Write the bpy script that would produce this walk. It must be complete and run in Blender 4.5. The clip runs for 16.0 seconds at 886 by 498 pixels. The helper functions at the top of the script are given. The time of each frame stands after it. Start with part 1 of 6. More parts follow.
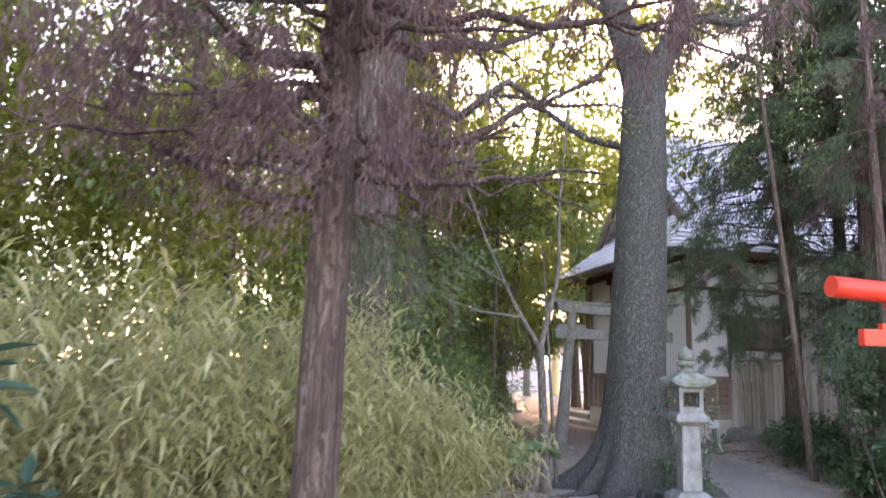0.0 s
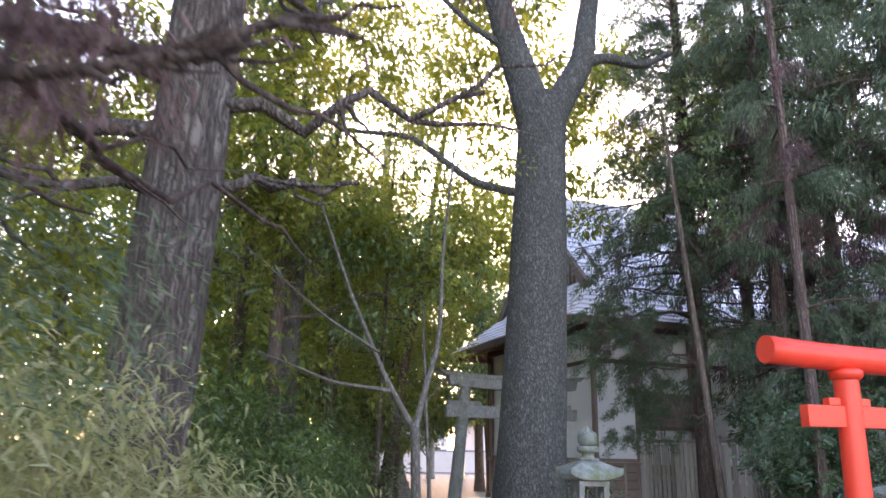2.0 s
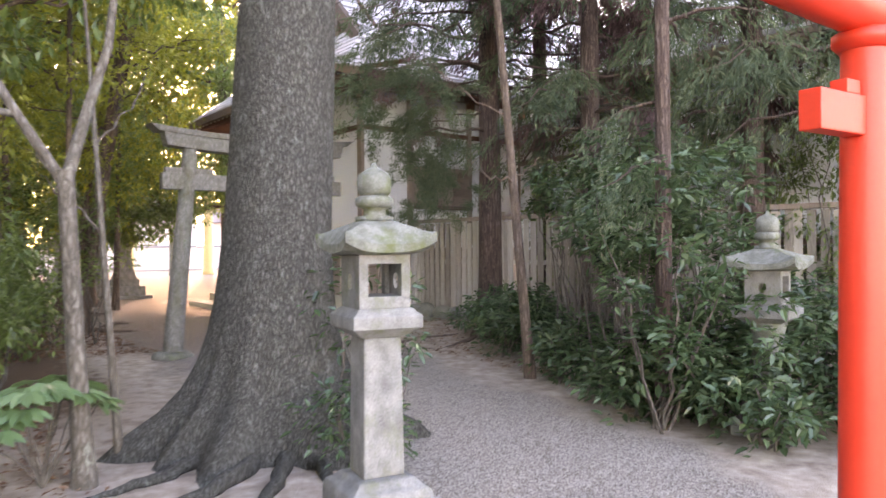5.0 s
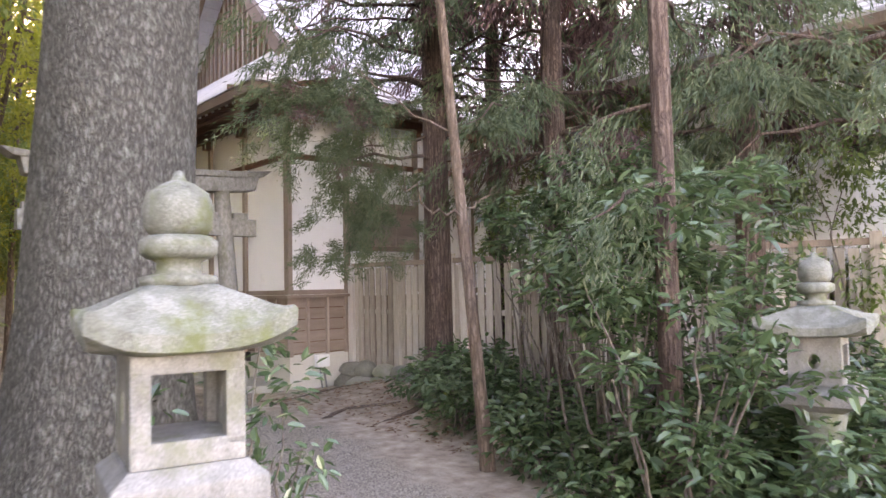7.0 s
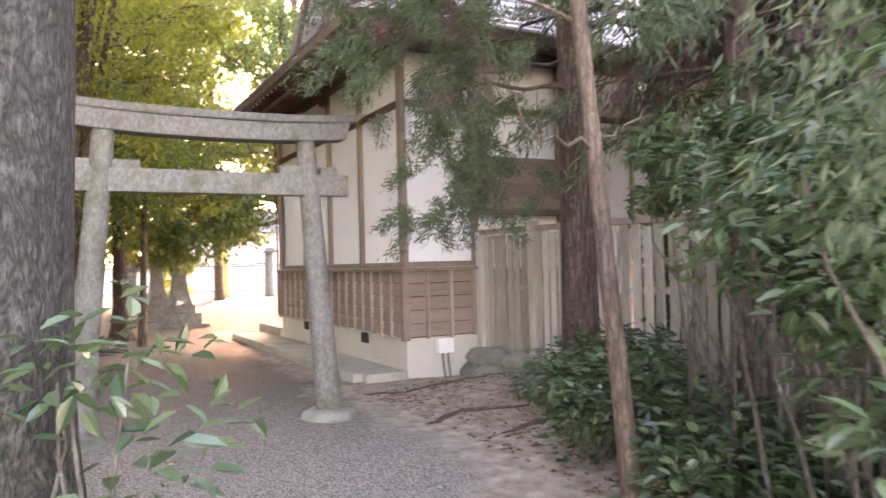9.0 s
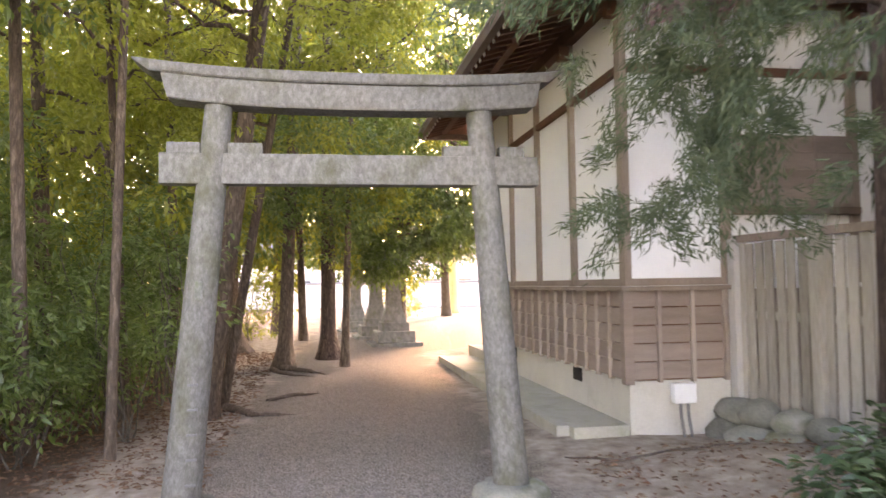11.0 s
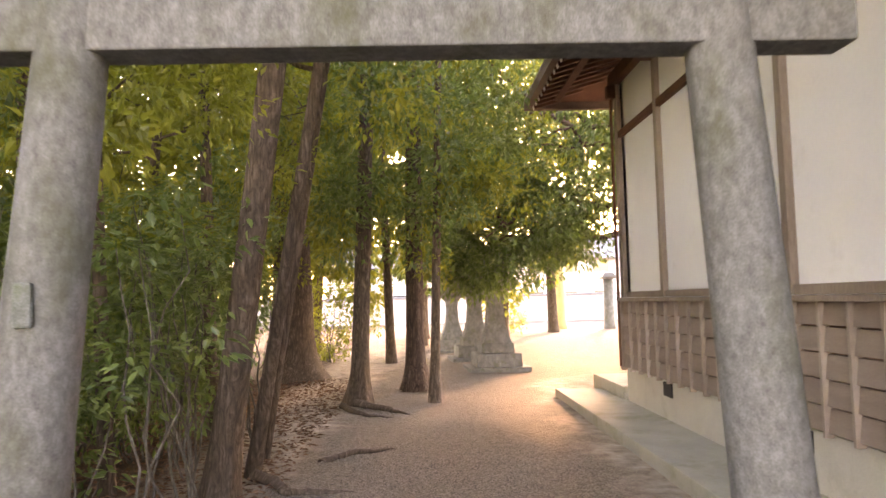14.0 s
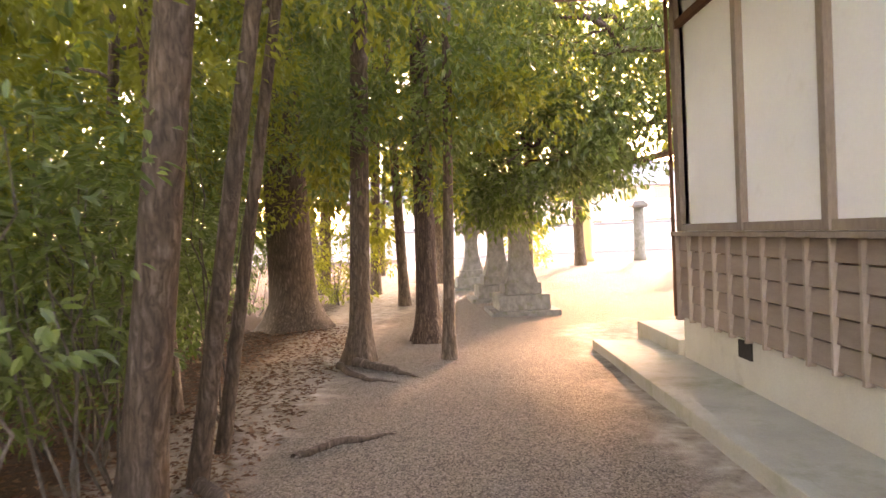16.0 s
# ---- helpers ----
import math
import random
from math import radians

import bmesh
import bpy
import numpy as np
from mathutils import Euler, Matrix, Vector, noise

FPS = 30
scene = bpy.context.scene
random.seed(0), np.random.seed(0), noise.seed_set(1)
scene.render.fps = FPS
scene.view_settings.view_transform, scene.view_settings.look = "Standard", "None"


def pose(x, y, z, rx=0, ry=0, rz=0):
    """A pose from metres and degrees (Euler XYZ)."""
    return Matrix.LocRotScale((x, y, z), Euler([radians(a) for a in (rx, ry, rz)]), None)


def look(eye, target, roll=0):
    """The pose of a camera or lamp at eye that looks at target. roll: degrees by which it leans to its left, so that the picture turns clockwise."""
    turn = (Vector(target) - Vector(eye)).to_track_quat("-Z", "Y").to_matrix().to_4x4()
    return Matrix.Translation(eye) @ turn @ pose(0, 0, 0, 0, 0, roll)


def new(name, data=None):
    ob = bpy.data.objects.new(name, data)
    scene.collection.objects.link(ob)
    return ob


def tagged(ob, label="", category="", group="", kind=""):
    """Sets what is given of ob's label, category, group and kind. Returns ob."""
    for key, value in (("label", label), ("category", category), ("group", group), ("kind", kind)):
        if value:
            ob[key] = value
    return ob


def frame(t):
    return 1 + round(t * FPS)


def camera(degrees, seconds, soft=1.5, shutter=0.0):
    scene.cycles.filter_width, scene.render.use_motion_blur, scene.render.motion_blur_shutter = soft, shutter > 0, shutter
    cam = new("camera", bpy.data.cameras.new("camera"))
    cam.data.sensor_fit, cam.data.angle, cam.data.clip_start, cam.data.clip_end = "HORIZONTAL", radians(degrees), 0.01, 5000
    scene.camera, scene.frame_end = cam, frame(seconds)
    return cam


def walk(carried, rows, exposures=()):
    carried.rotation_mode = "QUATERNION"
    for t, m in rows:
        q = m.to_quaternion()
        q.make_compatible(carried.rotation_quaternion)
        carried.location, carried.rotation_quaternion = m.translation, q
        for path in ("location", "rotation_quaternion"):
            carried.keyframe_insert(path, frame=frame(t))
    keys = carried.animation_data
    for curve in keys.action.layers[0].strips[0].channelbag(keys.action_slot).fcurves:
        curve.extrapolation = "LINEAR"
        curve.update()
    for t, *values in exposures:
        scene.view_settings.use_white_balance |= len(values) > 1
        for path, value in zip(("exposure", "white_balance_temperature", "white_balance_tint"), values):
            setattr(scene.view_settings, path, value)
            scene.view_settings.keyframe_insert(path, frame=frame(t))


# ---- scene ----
cam = camera(62.8, 16.0, 1.5, 0.5)
PATH = [
    (0, (0.408, 0.425, 1.599), (0.812, 2.356, 1.927), 1.6),
    (0.5, (0.669, 0.769, 1.643), (1.083, 2.675, 2.084), 1.8),
    (1, (0.846, 1.186, 1.712), (1.36, 3.05, 2.224), 1.6),
    (1.5, (1.132, 1.639, 1.712), (1.709, 3.473, 2.263), 1.8),
    (2, (1.468, 2.095, 1.706), (2.083, 3.921, 2.243), 1.2),
    (2.5, (1.71, 2.634, 1.684), (2.365, 4.466, 2.148), 0.3),
    (3, (1.914, 3.101, 1.678), (2.586, 4.955, 2.016), -0.3),
    (3.5, (2.167, 3.676, 1.601), (2.856, 5.545, 1.786), -0.9),
    (4, (2.425, 4.258, 1.537), (3.264, 6.072, 1.593), -1.2),
    (4.5, (2.704, 4.775, 1.478), (3.764, 6.472, 1.478), -0.7),
    (5, (3.027, 5.164, 1.498), (4.25, 6.747, 1.495), -0.5),
    (7.5, (4.768, 6.909, 1.635), (6.083, 8.411, 1.745), -1.3),
    (8, (5.198, 7.292, 1.608), (6.454, 8.846, 1.691), -1.0),
    (8.5, (5.684, 7.584, 1.578), (6.77, 9.263, 1.637), -1.5),
    (9, (6.045, 7.997, 1.602), (6.984, 9.763, 1.64), -1.5),
    (9.5, (6.379, 8.396, 1.617), (7.133, 10.248, 1.658), -1.6),
    (10, (6.719, 8.867, 1.601), (7.299, 10.781, 1.647), -1.2),
    (12.5, (7.324, 11.589, 1.609), (7.5, 13.573, 1.791), -1.5),
    (13, (7.319, 12.071, 1.62), (7.484, 14.054, 1.814), -1.7),
    (13.5, (7.368, 12.621, 1.579), (7.486, 14.611, 1.75), -1.6),
    (14, (7.44, 13.119, 1.571), (7.497, 15.114, 1.712), -1.4),
    (14.5, (7.51, 13.527, 1.581), (7.524, 15.525, 1.669), -1.5),
    (15, (7.558, 14.10, 1.592), (7.557, 16.10, 1.626), -1.5),
    (15.5, (7.643, 14.498, 1.607), (7.612, 16.498, 1.603), -2.1),
    (16, (7.598, 15.02, 1.648), (7.589, 17.019, 1.603), -2.5),
]
walk(cam, [(t, look(eye, target, roll)) for t, eye, target, roll in PATH], [(0, 3.75, 7500, 36), (2.5, 3.4, 7000, 32), (3.5, 3.72, 7500, 38), (4.5, 4.1, 8500, 37), (5.2, 4.45, 9000, 40), (7.5, 4.75, 9200, 43), (8.5, 4.9, 9100, 44), (10, 4.9, 9000, 39), (12.5, 4.85, 9200, 39), (14.5, 4.85, 10500, 41), (16, 4.95, 10000, 40)])

# ---- light ----
SUN_AZ, SUN_EL = 20.0, 17.0
world = bpy.data.worlds.new("world")
scene.world = world
world.use_nodes = True
sky = world.node_tree.nodes.new("ShaderNodeTexSky")
sky.sky_type, sky.sun_disc = "NISHITA", False
sky.sun_elevation, sky.sun_rotation = radians(SUN_EL), radians(SUN_AZ)
sky.air_density, sky.dust_density = 1.0, 0.8
world.node_tree.links.new(sky.outputs[0], world.node_tree.nodes["Background"].inputs[0])
world.node_tree.nodes["Background"].inputs[1].default_value = 0.15
sun = new("sun", bpy.data.lights.new("sun", "SUN"))
sun.data.energy, sun.data.angle, sun.data.color = 0.7, radians(2.0), (1.0, 0.72, 0.46)
az, el = radians(SUN_AZ), radians(SUN_EL)
sun.matrix_world = look((60 * math.sin(az) * math.cos(el), 60 * math.cos(az) * math.cos(el), 60 * math.sin(el)), (0, 0, 0))

# ---- materials ----
def mat(name, rough=0.8, metal=0.0, spec=0.3):
    m = bpy.data.materials.new(name)
    m.use_nodes = True
    b = m.node_tree.nodes["Principled BSDF"]
    b.inputs["Roughness"].default_value, b.inputs["Metallic"].default_value = rough, metal
    b.inputs["Specular IOR Level"].default_value = spec
    return m, m.node_tree.nodes, m.node_tree.links, b


def coords(n, l, scale=(1, 1, 1), world_space=False):
    src = n.new("ShaderNodeNewGeometry").outputs["Position"] if world_space else n.new("ShaderNodeTexCoord").outputs["Object"]
    mp = n.new("ShaderNodeMapping")
    mp.inputs["Scale"].default_value = scale
    l.new(src, mp.inputs[0])
    return mp.outputs[0]


def noise_node(n, l, vec, scale, detail=5, rough=0.6):
    t = n.new("ShaderNodeTexNoise")
    t.inputs["Scale"].default_value, t.inputs["Detail"].default_value, t.inputs["Roughness"].default_value = scale, detail, rough
    l.new(vec, t.inputs["Vector"])
    return t.outputs["Fac"]


def ramp(n, l, fac, stops):
    r = n.new("ShaderNodeValToRGB")
    while len(r.color_ramp.elements) < len(stops):
        r.color_ramp.elements.new(0.5)
    for e, (p, c) in zip(r.color_ramp.elements, stops):
        e.position, e.color = p, (*c, 1) if len(c) == 3 else c
    l.new(fac, r.inputs[0])
    return r.outputs[0]


def blend(n, l, fac, a, b, mode="MIX"):
    x = n.new("ShaderNodeMix")
    x.data_type, x.blend_type = "RGBA", mode
    for sock, v in ((x.inputs[0], fac), (x.inputs[6], a), (x.inputs[7], b)):
        if isinstance(v, (int, float)):
            sock.default_value = v
        elif isinstance(v, tuple):
            sock.default_value = (*v, 1)
        else:
            l.new(v, sock)
    return x.outputs[2]


def bump(n, l, b, height, strength=0.4, dist=0.01):
    x = n.new("ShaderNodeBump")
    x.inputs["Strength"].default_value, x.inputs["Distance"].default_value = strength, dist
    l.new(height, x.inputs["Height"])
    l.new(x.outputs[0], b.inputs["Normal"])


def surface(name, stops, scale=4.0, fine=40.0, stretch=(1, 1, 1), rough=0.85, stain=None, strength=0.4, dist=0.008, spec=0.25, stain_at=(0.5, 0.7), stain_scale=1.5, per_object=0.0):
    """A weathered surface: colour by two noises, stains of a third, fine relief."""
    m, n, l, b = mat(name, rough, 0, spec)
    v = coords(n, l, stretch, True)
    big, small = noise_node(n, l, v, scale), noise_node(n, l, v, fine, 6, 0.7)
    mixed = n.new("ShaderNodeMath")
    mixed.operation = "MULTIPLY_ADD"
    mixed.inputs[1].default_value, mixed.inputs[2].default_value = 0.5, 0.0
    add = n.new("ShaderNodeMath")
    l.new(big, add.inputs[0]), l.new(small, add.inputs[1])
    l.new(add.outputs[0], mixed.inputs[0])
    fac = mixed.outputs[0]
    if per_object:
        oi = n.new("ShaderNodeObjectInfo")
        sh = n.new("ShaderNodeMath")
        sh.operation = "MULTIPLY_ADD"
        sh.inputs[1].default_value = per_object
        l.new(oi.outputs["Random"], sh.inputs[0]), l.new(fac, sh.inputs[2])
        low = n.new("ShaderNodeMath")
        low.operation = "SUBTRACT"
        low.inputs[1].default_value = per_object / 2
        l.new(sh.outputs[0], low.inputs[0])
        fac = low.outputs[0]
    col = ramp(n, l, fac, stops)
    if stain:
        s = noise_node(n, l, v, stain_scale, 7, 0.7)
        k = ramp(n, l, s, [(stain_at[0], (0, 0, 0)), (stain_at[1], (1, 1, 1))])
        col = blend(n, l, k, col, stain)
    l.new(col, b.inputs["Base Color"])
    bump(n, l, b, small, strength, dist)
    return m


def bark(name, dark, mid, light, lichen=None, scale=7.0, furrow=0.14, strength=0.9, lichen_at=(0.52, 0.62), lichen_scale=9.0):
    m, n, l, b = mat(name, 0.9, 0, 0.2)
    v = coords(n, l, (1, 1, furrow), True)
    fine = noise_node(n, l, coords(n, l, (1, 1, 1), True), 45, 4)
    wob = noise_node(n, l, coords(n, l, (1, 1, 0.5), True), 6.0, 4)
    warp = n.new("ShaderNodeVectorMath")
    warp.operation = "MULTIPLY_ADD"
    warp.inputs[1].default_value = (0.22, 0.22, 0.05)
    l.new(wob, warp.inputs[0]), l.new(v, warp.inputs[2])
    crack = n.new("ShaderNodeTexVoronoi")
    crack.feature = "DISTANCE_TO_EDGE"
    crack.inputs["Scale"].default_value = scale * 2.4
    l.new(warp.outputs[0], crack.inputs["Vector"])
    grain = noise_node(n, l, v, scale * 5, 8, 0.7)
    lift = n.new("ShaderNodeMath")
    lift.operation, lift.use_clamp = "MULTIPLY_ADD", True
    lift.inputs[1].default_value, lift.inputs[2].default_value = 1.1, 0.0
    l.new(crack.outputs["Distance"], lift.inputs[0])
    both = n.new("ShaderNodeMath")
    both.operation = "MULTIPLY_ADD"
    both.inputs[1].default_value = 1.0
    l.new(grain, both.inputs[0]), l.new(lift.outputs[0], both.inputs[2])
    ridge = both.outputs[0]
    col = ramp(n, l, ridge, [(0.42, dark), (0.72, mid), (1.0, light)])
    patches = noise_node(n, l, coords(n, l, (1, 1, 0.6), True), 3.0, 4)
    col = blend(n, l, ramp(n, l, patches, [(0.35, (0.25, 0.25, 0.25)), (0.7, (0, 0, 0))]), col, dark)
    if lichen:
        k = ramp(n, l, noise_node(n, l, coords(n, l, (1, 1, 0.45), True), lichen_scale, 9, 0.75), [(lichen_at[0], (0, 0, 0)), (lichen_at[1], (1, 1, 1))])
        col = blend(n, l, k, col, lichen)
    l.new(col, b.inputs["Base Color"])
    h = n.new("ShaderNodeMath")
    h.operation = "MULTIPLY_ADD"
    h.inputs[1].default_value = 0.25
    l.new(fine, h.inputs[0]), l.new(ridge, h.inputs[2])
    bump(n, l, b, h.outputs[0], strength, 0.03)
    return m


def leafy(name, stops, through_col, glow=0.35, rough=0.4, spec=0.4):
    """Leaves: each its own tint, a waxy front, light through the blade."""
    m, n, l, b = mat(name, rough, 0, spec)
    g = n.new("ShaderNodeNewGeometry")
    patch = noise_node(n, l, coords(n, l, (1, 1, 1), True), 0.9, 3)
    f = n.new("ShaderNodeMath")
    f.operation = "MULTIPLY_ADD"
    f.inputs[1].default_value = 0.55
    l.new(g.outputs["Random Per Island"], f.inputs[0])
    sc = n.new("ShaderNodeMath")
    sc.operation = "MULTIPLY"
    sc.inputs[1].default_value = 0.5
    l.new(patch, sc.inputs[0]), l.new(sc.outputs[0], f.inputs[2])
    col = ramp(n, l, f.outputs[0], stops)
    l.new(col, b.inputs["Base Color"])
    tr = n.new("ShaderNodeBsdfTranslucent")
    l.new(blend(n, l, 0.55, col, through_col), tr.inputs[0])
    mx = n.new("ShaderNodeMixShader")
    mx.inputs[0].default_value = glow
    l.new(b.outputs[0], mx.inputs[1]), l.new(tr.outputs[0], mx.inputs[2])
    l.new(mx.outputs[0], n["Material Output"].inputs[0])
    return m


M = {}
M["granite"] = surface("old_granite", [(0.34, (0.095, 0.092, 0.082)), (0.5, (0.165, 0.162, 0.148)), (0.66, (0.255, 0.252, 0.235))], 34, 190, (1, 1, 0.6), rough=0.93, stain=(0.082, 0.086, 0.045), stain_at=(0.50, 0.72), stain_scale=3.2, strength=0.8, dist=0.006)
M["lantern_stone"] = surface("lantern_stone", [(0.34, (0.09, 0.091, 0.087)), (0.5, (0.175, 0.177, 0.17)), (0.66, (0.28, 0.282, 0.272))], 9, 150, (1, 1, 0.7), rough=0.93, stain=(0.12, 0.13, 0.085), stain_at=(0.52, 0.70), stain_scale=6, strength=0.7, dist=0.006)
M["mossy_stone"] = surface("mossy_stone", [(0.34, (0.072, 0.079, 0.062)), (0.5, (0.15, 0.16, 0.138)), (0.66, (0.265, 0.278, 0.256))], 14, 150, rough=0.95, stain=(0.105, 0.125, 0.06), stain_at=(0.5, 0.66), stain_scale=6, strength=0.8, dist=0.008)
M["rubble"] = surface("rubble_stone", [(0.3, (0.10, 0.10, 0.085)), (0.5, (0.2, 0.2, 0.17)), (0.7, (0.32, 0.31, 0.27))], 5, 60, rough=0.95, stain=(0.11, 0.14, 0.06), strength=0.8, dist=0.01, per_object=0.3)
M["plaster"] = surface("white_plaster", [(0.3, (0.77, 0.78, 0.80)), (0.7, (0.86, 0.86, 0.87))], 1.2, 30, rough=0.85, stain=(0.62, 0.60, 0.58), stain_at=(0.6, 0.9), strength=0.1, dist=0.003)
M["concrete"] = surface("foundation_concrete", [(0.3, (0.42, 0.40, 0.36)), (0.7, (0.58, 0.56, 0.50))], 2, 50, rough=0.9, stain=(0.30, 0.28, 0.22), stain_at=(0.55, 0.85), strength=0.3)
M["slab"] = surface("platform_concrete", [(0.3, (0.30, 0.29, 0.25)), (0.7, (0.46, 0.44, 0.38))], 2, 60, rough=0.92, stain=(0.22, 0.24, 0.15), stain_at=(0.5, 0.75), strength=0.4)
M["board"] = surface("weathered_board", [(0.3, (0.20, 0.150, 0.125)), (0.5, (0.255, 0.197, 0.168)), (0.7, (0.31, 0.245, 0.21))], 2, 40, (1, 1, 6), 0.8, stain=(0.15, 0.11, 0.095), stain_at=(0.68, 0.95), strength=0.2, per_object=0.2)
M["timber"] = surface("brown_timber", [(0.3, (0.17, 0.13, 0.105)), (0.5, (0.26, 0.205, 0.17)), (0.7, (0.35, 0.285, 0.24))], 3, 60, (1, 1, 0.2), 0.75, strength=0.3)
M["batten"] = surface("grey_brown_batten", [(0.3, (0.25, 0.195, 0.165)), (0.5, (0.34, 0.275, 0.235)), (0.7, (0.43, 0.36, 0.315))], 3, 50, (1, 1, 0.2), 0.8, strength=0.3, per_object=0.2)
M["fascia"] = surface("dark_brown_fascia", [(0.3, (0.105, 0.070, 0.052)), (0.7, (0.20, 0.145, 0.115))], 3, 50, (1, 1, 1), 0.75, strength=0.35)
M["eave_wood"] = surface("dark_eave_timber", [(0.3, (0.075, 0.032, 0.020)), (0.7, (0.17, 0.078, 0.045))], 3, 50, (1, 1, 1), 0.7, strength=0.3)
M["rafter_tip"] = surface("white_rafter_paint", [(0.3, (0.62, 0.60, 0.56)), (0.7, (0.78, 0.76, 0.72))], 5, 50)
M["roof"] = surface("grey_shingle", [(0.3, (0.42, 0.405, 0.42)), (0.5, (0.55, 0.535, 0.55)), (0.7, (0.66, 0.645, 0.66))], 1.5, 25, rough=0.45, spec=0.5, stain=(0.24, 0.22, 0.20), stain_at=(0.6, 0.85), strength=0.3)
M["fence"] = surface("grey_fence_board", [(0.3, (0.20, 0.178, 0.15)), (0.5, (0.33, 0.30, 0.26)), (0.7, (0.46, 0.43, 0.385))], 3, 50, (1, 1, 0.12), 0.9, stain=(0.15, 0.16, 0.10), stain_at=(0.58, 0.8), strength=0.4, per_object=0.3)
M["pale_post"] = surface("bare_pale_post", [(0.3, (0.40, 0.38, 0.36)), (0.7, (0.58, 0.56, 0.54))], 3, 50, (1, 1, 0.2), 0.8)
M["vermilion"] = surface("vermilion_paint", [(0.3, (0.55, 0.030, 0.012)), (0.7, (0.66, 0.046, 0.020))], 2, 30, rough=0.42, spec=0.35, strength=0.06)
M["black"] = surface("black_paint", [(0.3, (0.015, 0.014, 0.014)), (0.7, (0.03, 0.028, 0.028))], 5, 40)
M["white_box"] = surface("white_enamel", [(0.3, (0.70, 0.71, 0.72)), (0.7, (0.80, 0.80, 0.80))], 3, 30, rough=0.4, strength=0.05)
M["pipe"] = surface("grey_conduit", [(0.3, (0.12, 0.12, 0.12)), (0.7, (0.2, 0.2, 0.2))], 5, 40, rough=0.5)
M["glass_dark"] = surface("dark_glazing", [(0.3, (0.03, 0.035, 0.04)), (0.7, (0.05, 0.055, 0.06))], 1, 5, rough=0.08, spec=0.6, strength=0.0)
M["car_paint"] = surface("white_car_paint", [(0.3, (0.74, 0.75, 0.76)), (0.7, (0.80, 0.80, 0.81))], 1, 5, rough=0.2, spec=0.6, strength=0.0)
M["tyre"] = surface("tyre_rubber", [(0.3, (0.02, 0.02, 0.02)), (0.7, (0.04, 0.04, 0.04))], 5, 40)
M["yellow_post"] = surface("cream_post", [(0.3, (0.55, 0.42, 0.20)), (0.7, (0.68, 0.54, 0.30))], 3, 40)
M["house_wall"] = surface("far_wall", [(0.3, (0.46, 0.40, 0.38)), (0.7, (0.60, 0.53, 0.50))], 1, 10)
M["tile_roof"] = surface("far_tile_roof", [(0.3, (0.14, 0.14, 0.16)), (0.7, (0.24, 0.24, 0.26))], 1, 12)

M["bark_grey"] = bark("grey_lichen_bark", (0.032, 0.031, 0.027), (0.082, 0.081, 0.072), (0.138, 0.137, 0.124), (0.155, 0.173, 0.150), 15, 0.36, 0.9, (0.53, 0.69), 24.0)
M["bark_furrow"] = bark("furrowed_grey_brown_bark", (0.028, 0.022, 0.018), (0.105, 0.084, 0.070), (0.21, 0.178, 0.152), (0.19, 0.19, 0.16), 8, 0.11, 1.0, (0.62, 0.74))
M["bark_cedar"] = bark("red_brown_cedar_bark", (0.042, 0.028, 0.024), (0.105, 0.074, 0.061), (0.185, 0.14, 0.118), (0.20, 0.19, 0.16), 10, 0.05, 0.9, (0.62, 0.75))
M["bark_warm"] = bark("brown_smooth_bark", (0.058, 0.042, 0.033), (0.122, 0.090, 0.071), (0.195, 0.152, 0.124), None, 9, 0.14, 0.35)
M["bark_thin"] = bark("pale_grey_twig_bark", (0.06, 0.052, 0.042), (0.12, 0.106, 0.09), (0.19, 0.175, 0.155), (0.22, 0.23, 0.195), 9, 0.3, 0.4, (0.58, 0.68))

M["leaf_cedar"] = leafy("cedar_needles", [(0.15, (0.028, 0.050, 0.032)), (0.45, (0.060, 0.095, 0.056)), (0.8, (0.125, 0.150, 0.085))], (0.14, 0.20, 0.08), 0.35, 0.55, 0.25)
M["leaf_dead"] = leafy("dead_brown_needles", [(0.15, (0.055, 0.034, 0.034)), (0.5, (0.105, 0.066, 0.064)), (0.85, (0.18, 0.12, 0.11))], (0.20, 0.11, 0.10), 0.3, 0.8, 0.1)
M["leaf_dark"] = leafy("dark_blue_green_leaves", [(0.15, (0.012, 0.034, 0.022)), (0.85, (0.045, 0.095, 0.062))], (0.08, 0.16, 0.07), 0.2, 0.45, 0.25)
M["leaf_broad"] = leafy("glossy_dark_leaves", [(0.15, (0.018, 0.038, 0.012)), (0.45, (0.052, 0.096, 0.030)), (0.85, (0.16, 0.225, 0.075))], (0.26, 0.36, 0.06), 0.38, 0.34, 0.5)
# yellow-green of leaves with sun behind them, put into the base colour
M["leaf_yellow"] = leafy("sunlit_yellow_green_leaves", [(0.15, (0.040, 0.062, 0.014)), (0.5, (0.105, 0.130, 0.030)), (0.85, (0.22, 0.23, 0.06))], (0.48, 0.50, 0.05), 0.5, 0.45, 0.35)
M["leaf_bamboo"] = leafy("dwarf_bamboo_leaves", [(0.15, (0.15, 0.160, 0.060)), (0.5, (0.29, 0.285, 0.125)), (0.85, (0.46, 0.42, 0.25))], (0.46, 0.44, 0.15), 0.5, 0.5, 0.3)
M["leaf_shrub"] = leafy("blue_green_shrub_leaves", [(0.15, (0.016, 0.038, 0.018)), (0.5, (0.045, 0.090, 0.047)), (0.85, (0.118, 0.175, 0.095))], (0.16, 0.26, 0.07), 0.25, 0.25, 0.6)
M["leaf_fatsia"] = leafy("pale_green_big_leaves", [(0.15, (0.070, 0.14, 0.060)), (0.85, (0.15, 0.24, 0.115))], (0.25, 0.40, 0.10), 0.3, 0.35, 0.4)
